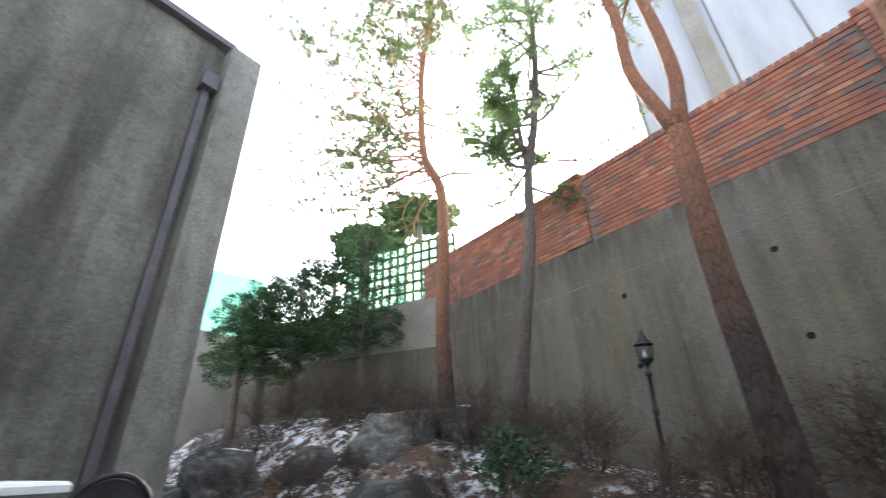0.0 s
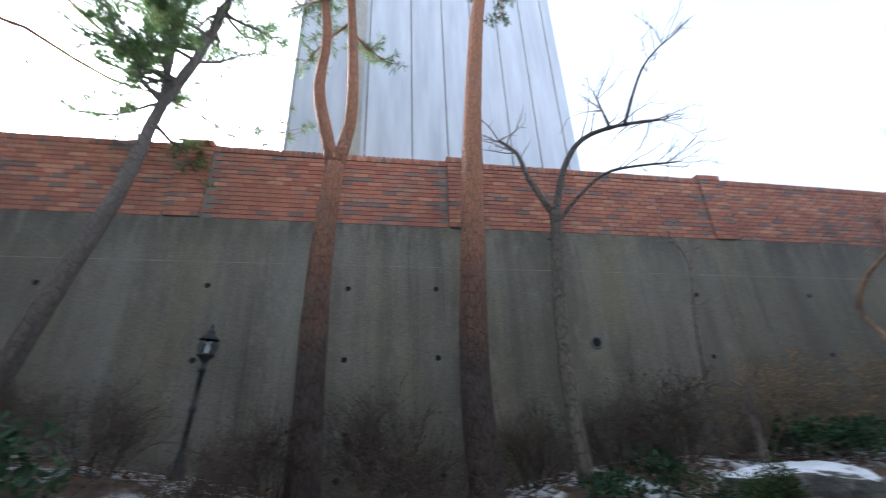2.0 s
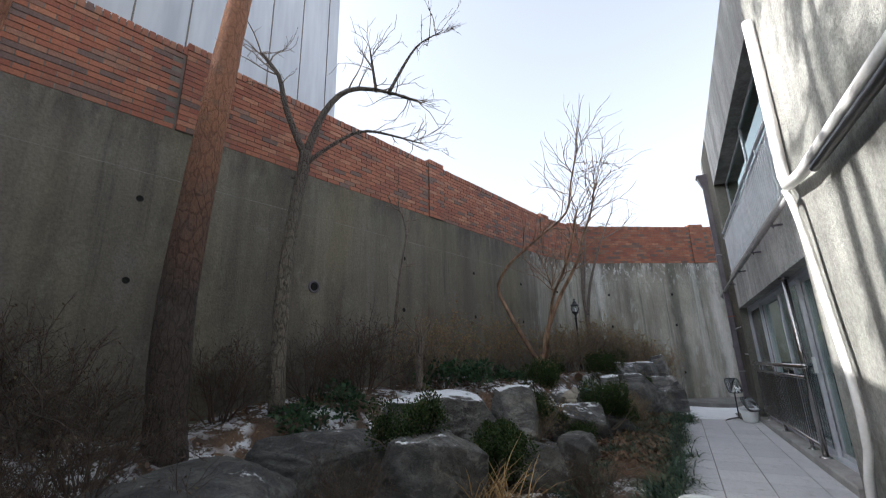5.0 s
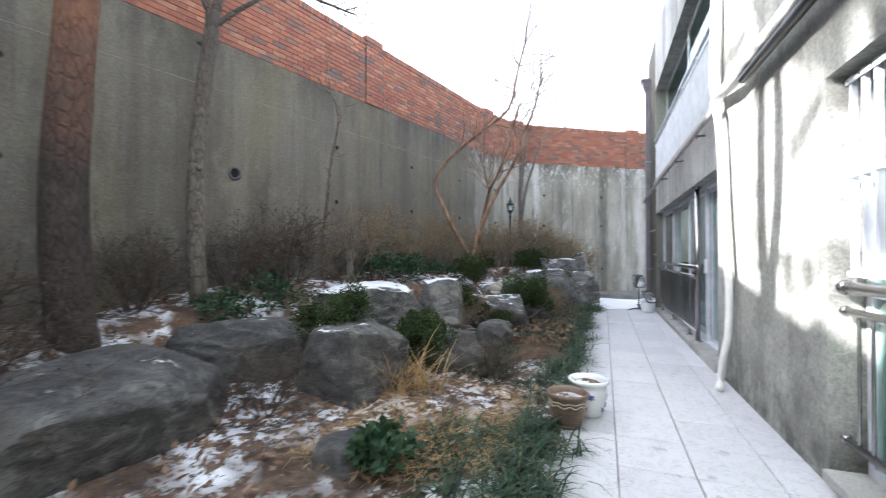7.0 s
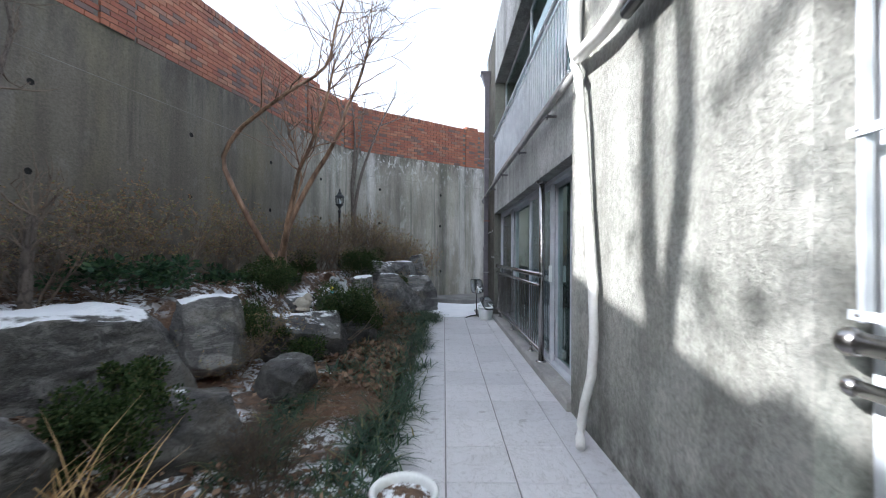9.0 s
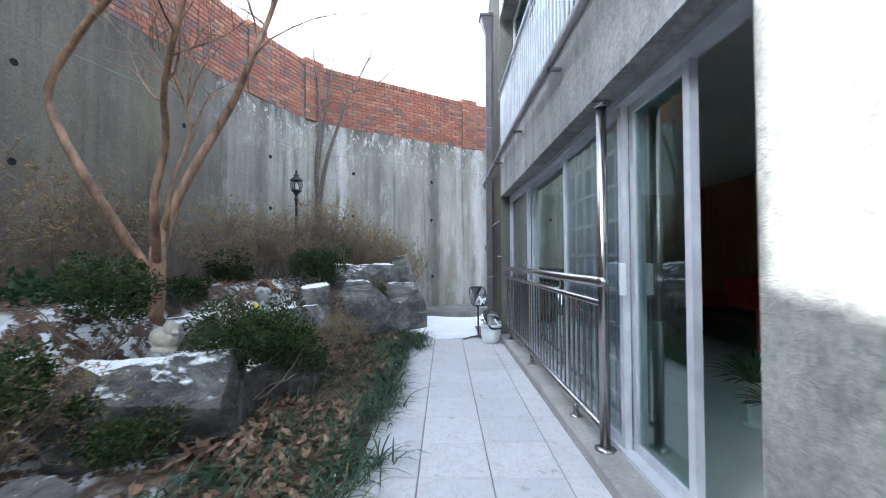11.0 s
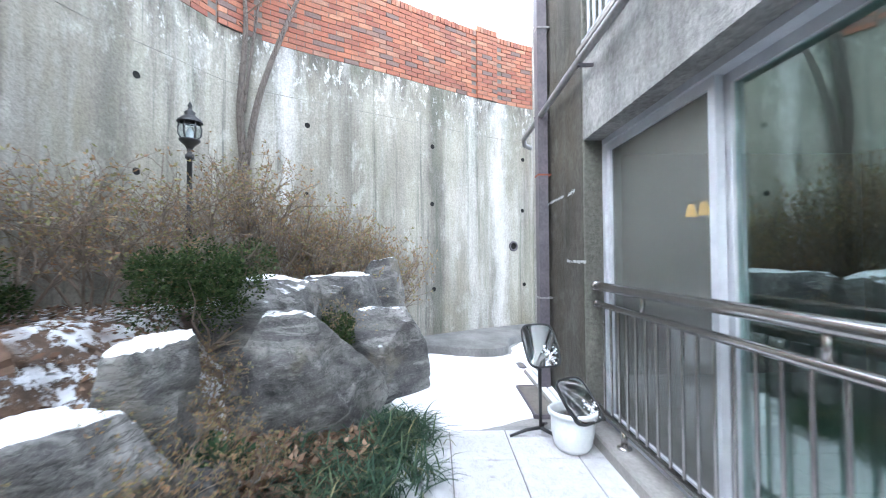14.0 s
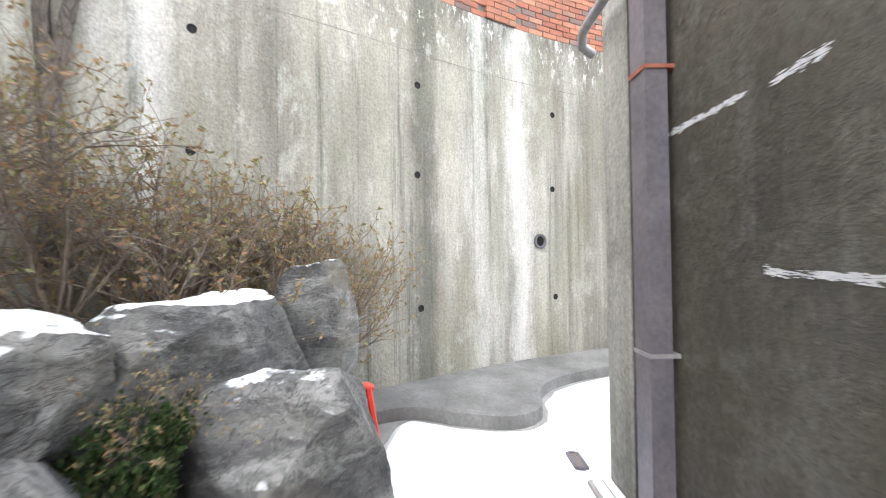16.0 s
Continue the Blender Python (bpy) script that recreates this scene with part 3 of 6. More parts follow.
# paved path: grout bed below, single tiles above
path_floor = structure(Geo().box(-4.4, -1.6, -0.09, 9.34, 0.15, -0.003).ob("floor", GROUT), "paved garden path of pale grey stone tiles")
yard = structure(Geo().box(9.34, -8.0, -0.095, 16.0, 1.2, -0.008).ob("pavement", CEMENT), "grey cement yard beyond the tiled path")
g = Geo()
g.slab(0, 0, -0.02, 0.434, 0.391, 0.006, 0.003)
tile_full = g.mesh("tile", TILE)
tile_edge = Geo().slab(0, 0, -0.02, 0.434, 0.343, 0.006, 0.003).mesh("tile", TILE)
tile_cut = Geo().slab(0, 0, -0.02, 0.434, 0.33, 0.006, 0.003).mesh("tile", TILE)
TX = [3.51 + 0.442 * k for k in range(-17, 13)]
for x in TX:
    for y, me in ((-0.198, tile_edge), (-0.598, tile_full), (-0.998, tile_full), (-1.335, tile_cut)):
        o = new("tile", me)
        o.parent = path_floor
        o.matrix_basis = pose(x, y, 0.0015 * noise.noise((x * 9, y * 9, 1)), 0.15 * noise.noise((x, y, 5)), 0.15 * noise.noise((y, x, 7)), 0)

# ---- garden wall: concrete below, brick above ----
def wall_strip(s0, s1, z0, z1, front, back, gap=0.1):
    g = Geo()
    n = max(1, int((s1 - s0) / gap))
    for i in range(n + 1):
        m = on_wall(s0 + (s1 - s0) * i / n)
        for out, z in ((front, z0), (front, z1), (-back, z1), (-back, z0)):
            g.v.append(tuple(m @ Vector((0, -out, z))))
    for i in range(n):
        for j in range(4):
            g.f.append((i * 4 + j, i * 4 + 4 + j, i * 4 + 4 + (j + 1) % 4, i * 4 + (j + 1) % 4))
    g.f += [(0, 1, 2, 3), (n * 4 + 3, n * 4 + 2, n * 4 + 1, n * 4)]
    return g


S_END = RUN_S[-1]
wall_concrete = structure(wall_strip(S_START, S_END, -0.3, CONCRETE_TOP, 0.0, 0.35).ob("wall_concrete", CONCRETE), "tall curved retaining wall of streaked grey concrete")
wall_brick = structure(wall_strip(S_START, S_END, CONCRETE_TOP, BRICK_TOP - 0.02, -0.012, 0.2).ob("wall_brick", MORTAR), "red brick parapet wall above the concrete")
PILASTERS = [near_s(-2.0, 5.37), near_s(1.52, 4.54), near_s(5.56, 3.6), near_s(9.65, 2.64), near_s(10.85, 2.1), near_s(12.93, -0.95)]
for s in PILASTERS:
    m = on_wall(s)
    Geo(m).box(-0.19, -0.018, CONCRETE_TOP + 0.001, 0.19, 0.1, BRICK_TOP + 0.035).ob("pilaster", MORTAR, wall_brick)

structure(wall_strip(S_START, S_END, 3.196, 3.202, 0.003, -0.001).ob("wall_seam", SEAM), "thin pale pour line across the concrete")

# tie holes in three rows, and two larger round drains
for s in [near_s(-1.53, 5.25) + d for d in (-1.75, 0.0)] + [near_s(x, y) for x, y in ((0.03, 4.89), (1.13, 4.62), (4.74, 3.78), (6.52, 3.37), (8.26, 2.96), (9.96, 2.54), (11.34, 1.43), (12.35, -0.07), (13.23, -1.55))]:
    for z in (2.9, 2.04, 0.8):
        # barely hollow cup; the shade of its depth is painted on
        g = Geo(on_wall(s + 0.03 * noise.noise((s, z, 0)), 0, z + 0.02 * noise.noise((z, s, 2))))
        t = Matrix.Rotation(radians(90), 4, "X")
        g.lathe([(0.034, 0.003), (0.03, 0.004), (0.026, 0.002), (0.001, 0.0015)], 12, (0, 0, 0), t)
        g.ob("tie_hole", HOLE_SHADE, wall_concrete, "", True)
for x, y, z in ((3.08, 4.17, 2.22), (13.16, -1.36, 1.44)):
    g = Geo(on_wall(near_s(x, y), 0, z))
    t = Matrix.Rotation(radians(90), 4, "X")
    g.lathe([(0.085, 0.0), (0.085, 0.02), (0.06, 0.022), (0.055, 0.0)], 18, (0, 0, 0), t)
    ring = g.ob("drain_ring", PIPE_DARK, wall_concrete, "dark plastic drain ring in the wall", True)
    # flat disc, coloured black in place of the bore's shade
    Geo(on_wall(near_s(x, y), 0, z)).lathe([(0.055, 0.004), (0.001, 0.004)], 14, (0, 0, 0), t).ob("drain_hole", HOLE_SHADE, ring)

# raised cement plinth with a wavy kerb at the wall's foot
g = Geo()
PLINTH = run_of([(11.35, 0.75), (11.76, 0.05), (11.62, -0.4), (11.54, -0.78), (11.72, -1.04), (12.15, -1.14), (12.5, -1.38), (12.84, -1.95), (13.15, -3.0), (13.7, -5.0)], 0.08)
for p in PLINTH:
    w = min(RUN, key=lambda q: (q - p).length)
    for q, z in ((p, -0.05), (p, 0.095), (p.lerp(w, 0.04), 0.105), (w + (w - p).normalized() * 0.05, 0.14)):
        g.v.append((q.x, q.y, z))
for i in range(len(PLINTH) - 1):
    for j in range(3):
        g.f.append((i * 4 + j, i * 4 + j + 1, i * 4 + j + 5, i * 4 + j + 4))
structure(g.ob("kerb", DAMP_CEMENT), "low cement plinth with a wavy kerb along the wall")

# ---- house ----
def house_box(name, boxes, material, label="", parent=None):
    g = Geo(HOUSE)
    for b in boxes:
        g.box(*b)
    o = g.ob(name, material, parent)
    return structure(o, label) if parent is None else o


ROOF = 5.9
T = 0.25
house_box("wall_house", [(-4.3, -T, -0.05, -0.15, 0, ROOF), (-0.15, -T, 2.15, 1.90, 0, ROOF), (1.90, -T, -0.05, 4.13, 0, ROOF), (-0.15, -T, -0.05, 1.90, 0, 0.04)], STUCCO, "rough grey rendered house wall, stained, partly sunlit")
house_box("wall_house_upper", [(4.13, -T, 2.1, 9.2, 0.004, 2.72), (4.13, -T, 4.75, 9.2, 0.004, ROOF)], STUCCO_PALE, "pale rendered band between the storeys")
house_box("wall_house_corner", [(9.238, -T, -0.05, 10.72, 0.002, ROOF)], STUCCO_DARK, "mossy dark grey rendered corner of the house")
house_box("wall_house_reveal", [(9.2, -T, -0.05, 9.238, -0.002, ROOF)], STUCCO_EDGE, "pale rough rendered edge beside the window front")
house_box("wall_house_edge", [(10.44, -T + 0.01, -0.05, 10.724, 0.008, ROOF - 0.005)], STUCCO, "paler edge of the house corner")
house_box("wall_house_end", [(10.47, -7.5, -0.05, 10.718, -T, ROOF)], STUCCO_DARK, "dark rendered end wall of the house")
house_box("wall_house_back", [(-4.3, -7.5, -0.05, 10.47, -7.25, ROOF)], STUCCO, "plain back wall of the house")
house_box("ceiling", [(-4.3, -7.25, ROOF - 0.2, 10.47, -T, ROOF - 0.01)], ROOM_WHITE, "flat roof slab of the house")
house_box("room_ceiling", [(-4.0, -6.9, 2.3, 10.4, -T, 2.5)], ROOM_WHITE, "white room ceiling")
house_box("room_floor", [(-4.0, -6.9, -0.05, 10.4, -T, 0.07)], ROOM_FLOOR, "pale tiled room floor")
house_box("room_wall", [(4.0, -3.4, 0.07, 10.4, -3.3, 2.3), (3.85, -3.3, 0.07, 3.98, -T, 2.3), (-4.0, -2.6, 0.07, 3.85, -2.5, 2.3)], WOOD, "honey-brown panelled room wall")
house_box("upper_room_wall", [(4.13, -1.6, 2.5, 9.2, -1.5, 5.7), (4.0, -1.5, 2.5, 4.12, -T, 5.7), (9.22, -1.5, 2.5, 9.35, -T, 5.7)], ROOM_WHITE, "white wall of the upper room")

# sills
for name, b, lab in (("window_sill", (4.13, -T, -0.02, 9.2, 0.035, 0.085), "grey cement sill below the railing"), ("window_sill", (-0.15, -T, 0.04, 1.90, 0.03, 0.1), "grey cement sill below the barred window"), ("window_sill", (4.13, -T, 2.72, 9.2, 0.05, 2.765), "thin concrete ledge under the upper railing")):
    g = Geo(HOUSE)
    g.slab(*b, 0.012)
    structure(g.ob(name, CEMENT), lab)

g = Geo(HOUSE)
g.slab(9.26, 0.003, -0.02, 10.74, 0.13, 0.05, 0.01)
structure(g.ob("trim", CEMENT), "low cement ledge along the foot of the house corner")
for x0, x1, v0, v1 in ((9.32, 10.72, 0.012, 0.055), (9.4, 10.7, 0.068, 0.118)):
    g = Geo(HOUSE)
    g.slab(x0, v0, 0.045, x1, v1, 0.066, 0.006)
    tagged(g.ob("snow_strip", SNOW), "narrow strip of snow on the cement ledge", "snow")

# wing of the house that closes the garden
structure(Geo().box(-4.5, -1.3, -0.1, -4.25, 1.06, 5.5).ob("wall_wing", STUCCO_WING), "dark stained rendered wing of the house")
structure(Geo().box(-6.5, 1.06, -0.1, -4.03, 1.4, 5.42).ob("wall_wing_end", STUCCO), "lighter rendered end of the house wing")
structure(Geo().box(-4.75, -1.3, 5.5, -4.15, 1.12, 5.58).ob("trim", PIPE_DARK), "dark metal flashing on the wing's roof edge")


# ---- windows and doors ----
def leaf(name, x0, x1, z0, z1, v, pane, frame_m, label, w=0.05, parent=None, t=0.04):
    """A framed pane in the house's face."""
    g = Geo(HOUSE)
    g.box(x0, v - t, z0, x0 + w, v, z1)
    g.box(x1 - w, v - t, z0, x1, v, z1)
    g.box(x0 + w, v - t, z0, x1 - w, v, z0 + w)
    g.box(x0 + w, v - t, z1 - w, x1 - w, v, z1)
    fr = g.ob(name, frame_m)
    tagged(fr, label, "", "", "structure")
    p = Geo(HOUSE).box(x0 + w, v - t * 0.6, z0 + w, x1 - w, v - t * 0.4, z1 - w).ob("pane", pane, fr)
    p.visible_shadow = False
    return fr


g = Geo(HOUSE)
g.box(4.13, -0.25, 0.085, 9.2, -0.13, 0.11)
g.box(4.13, -0.25, 2.06, 9.2, -0.13, 2.1)
g.box(9.16, -0.25, 0.11, 9.2, -0.13, 2.06)
g.box(4.13, -0.25, 0.11, 4.17, -0.13, 2.06)
structure(g.ob("window_frame", ALU), "white aluminium outer frame of the window front")
leaf("window_1", 8.0, 9.16, 0.11, 2.06, -0.15, FROST, ALU, "fixed window with a grey frosted film")
leaf("window_2", 6.5, 8.02, 0.11, 2.06, -0.20, GREEN_GLASS, ALU, "sliding window of greenish glass in white aluminium")
w3 = leaf("window_3", 5.36, 6.52, 0.11, 2.06, -0.15, LAMP_GLASS, ALU, "sliding window with a white lattice behind glass")
Geo(HOUSE).box(5.42, -0.225, 0.16, 6.46, -0.215, 2.0).ob("blind", PAPER, w3, "grey-blue fabric blind")
for x in (5.56, 5.76, 5.955, 6.15, 6.345):
    Geo(HOUSE).box(x - 0.011, -0.212, 0.16, x + 0.011, -0.195, 2.01).ob("lattice_bar", ALU, w3)
for i in range(8):
    z = 1.855 - 0.2155 * i
    Geo(HOUSE).box(5.41, -0.213, z - 0.011, 6.47, -0.194, z + 0.011).ob("lattice_bar", ALU, w3)
door = leaf("door_1", 4.78, 5.37, 0.11, 2.06, -0.20, DARK_GLASS, ALU, "half-open sliding glass door in a white frame", 0.05)
g = Geo(HOUSE)
g.slab(5.33, -0.155, 0.98, 5.36, -0.125, 1.16, 0.006)
g.ob("door_handle", WHITE_PLASTIC, door, "white plastic pull handle")
leaf("window_4", -0.1, 1.0, 0.1, 2.13, -0.2, GREEN_GLASS, ALU, "sliding window of greenish glass behind bars")
leaf("window_5", 0.98, 1.88, 0.1, 2.13, -0.15, GREEN_GLASS, ALU, "sliding window of greenish glass behind bars")
leaf("window_6", 4.15, 6.6, 2.77, 4.73, -0.16, DARK_GLASS, ALU, "upper window of dark glass reflecting the sky")
leaf("window_7", 6.58, 9.18, 2.77, 4.73, -0.2, DARK_GLASS, ALU, "upper window of dark glass reflecting the sky")


def curtain(x0, x1, v, z0, z1, label):
    g = Geo(HOUSE)
    n = int((x1 - x0) / 0.02)
    for i in range(n + 1):
        x = x0 + (x1 - x0) * i / n
        w = v + 0.022 * math.sin(x * 47) + 0.012 * math.sin(x * 19 + 1)
        g.v += [(x, w, z0), (x, w, z1)]
        if i:
            g.f.append((2 * i - 2, 2 * i, 2 * i + 1, 2 * i - 1))
    tagged(g.ob("curtain", CURTAIN, None, "", True), label, "curtain")


curtain(0.2, 1.95, -0.55, 0.09, 2.28, "pale sheer curtain behind the barred window")
curtain(4.3, 9.1, -0.6, 2.51, 5.65, "pale sheer curtain behind the upper windows")


# ---- railings ----
def railing(label, x0, x1, zs, rs, spacing, v, material, bar=0.0085, posts=(), feet=(), foot_z=0.09, knobs=True):
    r = thing("railing", (0, 0, 0), label, "railing")
    for z, rad in zip(zs, rs):
        bar_ob = Geo(HOUSE).tube([(x0, v, z), (x1, v, z)], rad, 12).ob("rail", material, r, "", True)
        if knobs:
            for x in (x0, x1):
                Geo(HOUSE).blob((x, v, z), rad * 1.35, 12, 8).ob("knob", material, bar_ob, "", True)
    n = int((x1 - x0) / spacing)
    me = Geo().tube([(0, 0, zs[2]), (0, 0, zs[1])], bar, 8, False).mesh("baluster", material, True)
    for i in range(1, n):
        o = new("baluster", me)
        o.parent = r
        o.matrix_basis = Matrix.Translation(HOUSE @ Vector((x0 + (x1 - x0) * i / n, v, 0)))
    for x in posts:
        Geo(HOUSE).tube([(x, v, zs[1]), (x, v, zs[0])], 0.014, 8).ob("strut", material, r, "", True)
    for x in feet:
        Geo(HOUSE).tube([(x, v, foot_z), (x, v, zs[2])], 0.02, 10).lathe([(0.045, 0), (0.045, 0.006), (0.02, 0.012)], 14, (x, v, foot_z - 0.004)).ob("foot", material, r, "", True)
    return r


rail_b = railing("stainless steel safety railing before the window front", 5.42, 9.15, (1.05, 0.925, 0.2), (0.03, 0.021, 0.021), 0.112, -0.06, STEEL, posts=(6.3, 7.4, 8.5), feet=(5.95, 7.4, 8.75))
Geo(HOUSE).tube([(5.42, -0.06, 0.083), (5.42, -0.06, 2.1)], 0.03, 14).lathe([(0.06, 0), (0.06, 0.012), (0.03, 0.02)], 16, (5.42, -0.06, 0.084)).lathe([(0.03, -0.03), (0.055, -0.02), (0.055, 0)], 16, (5.42, -0.06, 2.099)).ob("post", STEEL, rail_b, "tall brushed steel post", True)
railing("stainless steel safety railing below the window bars", -0.1, 1.84, (1.05, 0.93, 0.28), (0.03, 0.021, 0.021), 0.112, -0.05, STEEL, posts=(0.4, 1.25), feet=(0.4, 1.25), foot_z=0.104)
railing("upper storey railing with slim pale bars", 4.2, 9.15, (3.66, 3.55, 2.8), (0.022, 0.016, 0.014), 0.1, 0.01, ALU, bar=0.011, posts=(5, 6, 7, 8))

bars = thing("window_bars", (0, 0, 0), "white aluminium burglar bars screwed before the window", "window bars")
for z in (1.12, 1.62, 2.1):
    Geo(HOUSE).box(-0.12, -0.075, z - 0.014, 1.87, -0.068, z + 0.014).ob("crossbar", ALU, bars)
    for i in range(19):
        x = -0.05 + i * 0.105
        Geo(HOUSE).blob((x, -0.066, z), 0.005, 6, 4).ob("screw", STEEL, bars)
me = Geo().slab(-0.0105, -0.026, 1.1, 0.0105, 0.0, 2.13, 0.002).mesh("bar", ALU)
for i in range(19):
    o = new("bar", me)
    o.parent = bars
    o.matrix_basis = HOUSE @ Matrix.Translation((-0.05 + i * 0.105, -0.076, 0))

# ---- pipes on the house ----
dp = thing("downpipe", (0, 0, 0), "dark purple-grey painted downpipe with a hopper head", "downpipe")
Geo(HOUSE).slab(10.05, 0.03, 0.0, 10.17, 0.12, 5.05, 0.002).ob("pipe", PIPE_DARK, dp)
g = Geo(HOUSE)
g.add([(10.01, 0.0, 5.3), (10.23, 0.0, 5.3), (10.23, 0.2, 5.3), (10.01, 0.2, 5.3), (10.05, 0.02, 5.05), (10.18, 0.02, 5.05), (10.18, 0.13, 5.05), (10.05, 0.13, 5.05)], [(0, 1, 2, 3), (4, 7, 6, 5), (0, 4, 5, 1), (1, 5, 6, 2), (2, 6, 7, 3), (3, 7, 4, 0)])
g.box(9.99, -0.01, 5.3, 10.25, 0.22, 5.34)
g.ob("hopper", PIPE_DARK, dp)
for z, mt in ((0.88, PIPE_GREY), (2.02, RUST), (3.4, PIPE_GREY)):
    Geo(HOUSE).box(10.044, 0.002, z - 0.008, 10.176, 0.126, z + 0.008).ob("clamp", mt, dp)

cond = thing("conduit", (0, 0, 0), "long grey conduit on wall brackets", "conduit")
Geo(HOUSE).tube([(10.95, -0.02, 2.5), (10.9, 0.06, 2.52), (10.8, 0.09, 2.56), (9.2, 0.09, 2.6), (3.75, 0.09, 2.62)], 0.027, 10).ob("pipe", PIPE_GREY, cond, "", True)
for x in (4.6, 6.0, 7.5, 9.0, 10.3):
    Geo(HOUSE).box(x - 0.012, 0.0, 2.55, x + 0.012, 0.11, 2.57).tube([(x, 0.09, 2.53), (x, 0.09, 2.64)], 0.006, 6).ob("bracket", PIPE_DARK, cond)

wrap = thing("insulated_pipe", (0, 0, 0), "white tape-wrapped air conditioner pipe, slightly wavy", "pipe")
Geo(HOUSE).tube([(3.8, 0.06, 4.6), (3.85, 0.06, 3.4), (3.86, 0.07, 2.85), (3.7, 0.09, 2.7), (3.2, 0.1, 2.63), (1.5, 0.1, 2.62), (-3.5, 0.1, 2.6)], 0.05, 10).ob("trunk", WRAP, wrap, "", True)
Geo(HOUSE).tube([(2.9, 0.1, 2.55), (1.5, 0.1, 2.54), (-3.5, 0.1, 2.52)], 0.035, 10).ob("cable", IRON, wrap, "black drain hose", True)
hose = [(3.78, 0.1, 2.68), (3.68, 0.1, 2.55), (3.63, 0.08, 2.2), (3.56, 0.07, 1.6), (3.46, 0.07, 1.1), (3.43, 0.07, 0.75), (3.44, 0.08, 0.5), (3.52, 0.1, 0.28), (3.58, 0.1, 0.12), (3.54, 0.12, 0.055), (3.44, 0.15, 0.04)]
Geo(HOUSE).tube(hose, 0.031, 10).ob("hose", WRAP, wrap, "white drain hose that ends on the tiles", True)
Geo(HOUSE).tube([(4.2, 0.02, 3.4), (4.12, 0.05, 3.05), (3.98, 0.06, 2.82), (3.86, 0.08, 2.72)], 0.008, 6).ob("wire", WRAP, wrap, "", True)

wp = thing("downpipe", (-4.19, 0.96, 0), "dark square downpipe on the house wing", "downpipe")
Geo().slab(-0.055, -0.035, 0.3, 0.025, 0.035, 4.75, 0.002).ob("pipe", PIPE_DARK, wp)
Geo().box(-0.058, -0.08, 4.75, 0.1, 0.08, 4.94).ob("hopper", PIPE_DARK, wp)
Geo().slab(-0.057, -0.04, 0.0, 0.03, 0.04, 0.3, 0.002).ob("shoe", WRAP, wp, "white plastic foot of the pipe")

# chalk strokes on the corner
rnd = random.Random(19)
for x0, z0, x1, z1 in ((10.34, 1.755, 9.68, 1.765), (9.57, 1.755, 9.4, 1.77), (9.61, 1.225, 9.18, 1.218)):
    g = Geo(HOUSE)
    for i in range(int(abs(x1 - x0) * 520)):
        t = rnd.random()
        x, z = grown(x0, x1, t), grown(z0, z1, t) + rnd.gauss(0, 0.006)
        a, b = rnd.uniform(0.004, 0.02), rnd.uniform(0.001, 0.003)
        k = (z1 - z0) / (x1 - x0)
        g.add([(x - a, 0.0045, z - a * k - b), (x + a, 0.0045, z + a * k - b * 0.4), (x + a * 0.8, 0.0045, z + a * k + b), (x - a * 0.7, 0.0045, z - a * k + b * 0.7)], ((0, 1, 2, 3),))
    structure(g.ob("paint_mark", CHALK), "rough scratched white stroke on the dark wall")

# ---- rockery ----
def rock_mesh(seed, sx, sy, sz, material, faces=(), flat=0.92):
    """A fractured block: flat faces cut by random planes, ledges along its bedding, split edges.
    faces: further cutting planes as (normal, distance), in the block's own half-sizes."""
    rnd = random.Random(seed)
    planes = [(Vector((rnd.uniform(-0.1, 0.1), rnd.uniform(-0.1, 0.1), 1)).normalized(), flat), (Vector((0, 0, -1)), 1.0)]
    for k in range(6):
        a = 6.283 * (k + rnd.uniform(-0.3, 0.3)) / 6
        planes.append((Vector((math.cos(a), math.sin(a), rnd.uniform(-0.15, 0.4))).normalized(), rnd.uniform(0.78, 1.0)))
    for _ in range(7):
        n = Vector((rnd.gauss(0, 1), rnd.gauss(0, 1), rnd.uniform(0.2, 1.1))).normalized()
        planes.append((n, rnd.uniform(0.86, 1.08)))
    for n, c in faces:
        planes.append((Vector(n).normalized(), c))
    bed = Vector((rnd.gauss(0, 0.5), rnd.gauss(0, 0.5), 1.0)).normalized()
    off = Vector((seed * 3.1, seed * 1.7, seed * 0.9))
    bm = bmesh.new()
    bmesh.ops.create_icosphere(bm, subdivisions=6 if max(sx, sy) > 0.4 else 5, radius=1.0)
    half = sz * 0.5
    for v in bm.verts:
        d = v.co.normalized()
        r = 1.35
        for n, c in planes:
            k = d.dot(n)
            if k > 0.01:
                r = min(r, c / k)
        p = d * r
        q = Vector((p.x * sx, p.y * sy, p.z * half))
        layer = q.dot(bed) * 9 + 1.6 * noise.noise(q * 3 + off)
        ledge = (layer - math.floor(layer)) ** 3
        out = 0.045 * noise.noise(q * 2.6 + off) + 0.022 * (0.35 - abs(noise.noise(q * 5 + off))) + 0.009 * noise.noise(q * 15 + off) + 0.003 * noise.noise(q * 40 + off) - 0.006 * ledge
        q += Vector((d.x, d.y, d.z * 0.7)).normalized() * out
        v.co = (q.x, q.y, q.z + half)
    me = bpy.data.meshes.new("boulder")
    bm.to_mesh(me)
    bm.free()
    me.materials.append(material)
    me.polygons.foreach_set("use_smooth", [True] * len(me.polygons))
    me.set_sharp_from_angle(angle=radians(32))
    return me


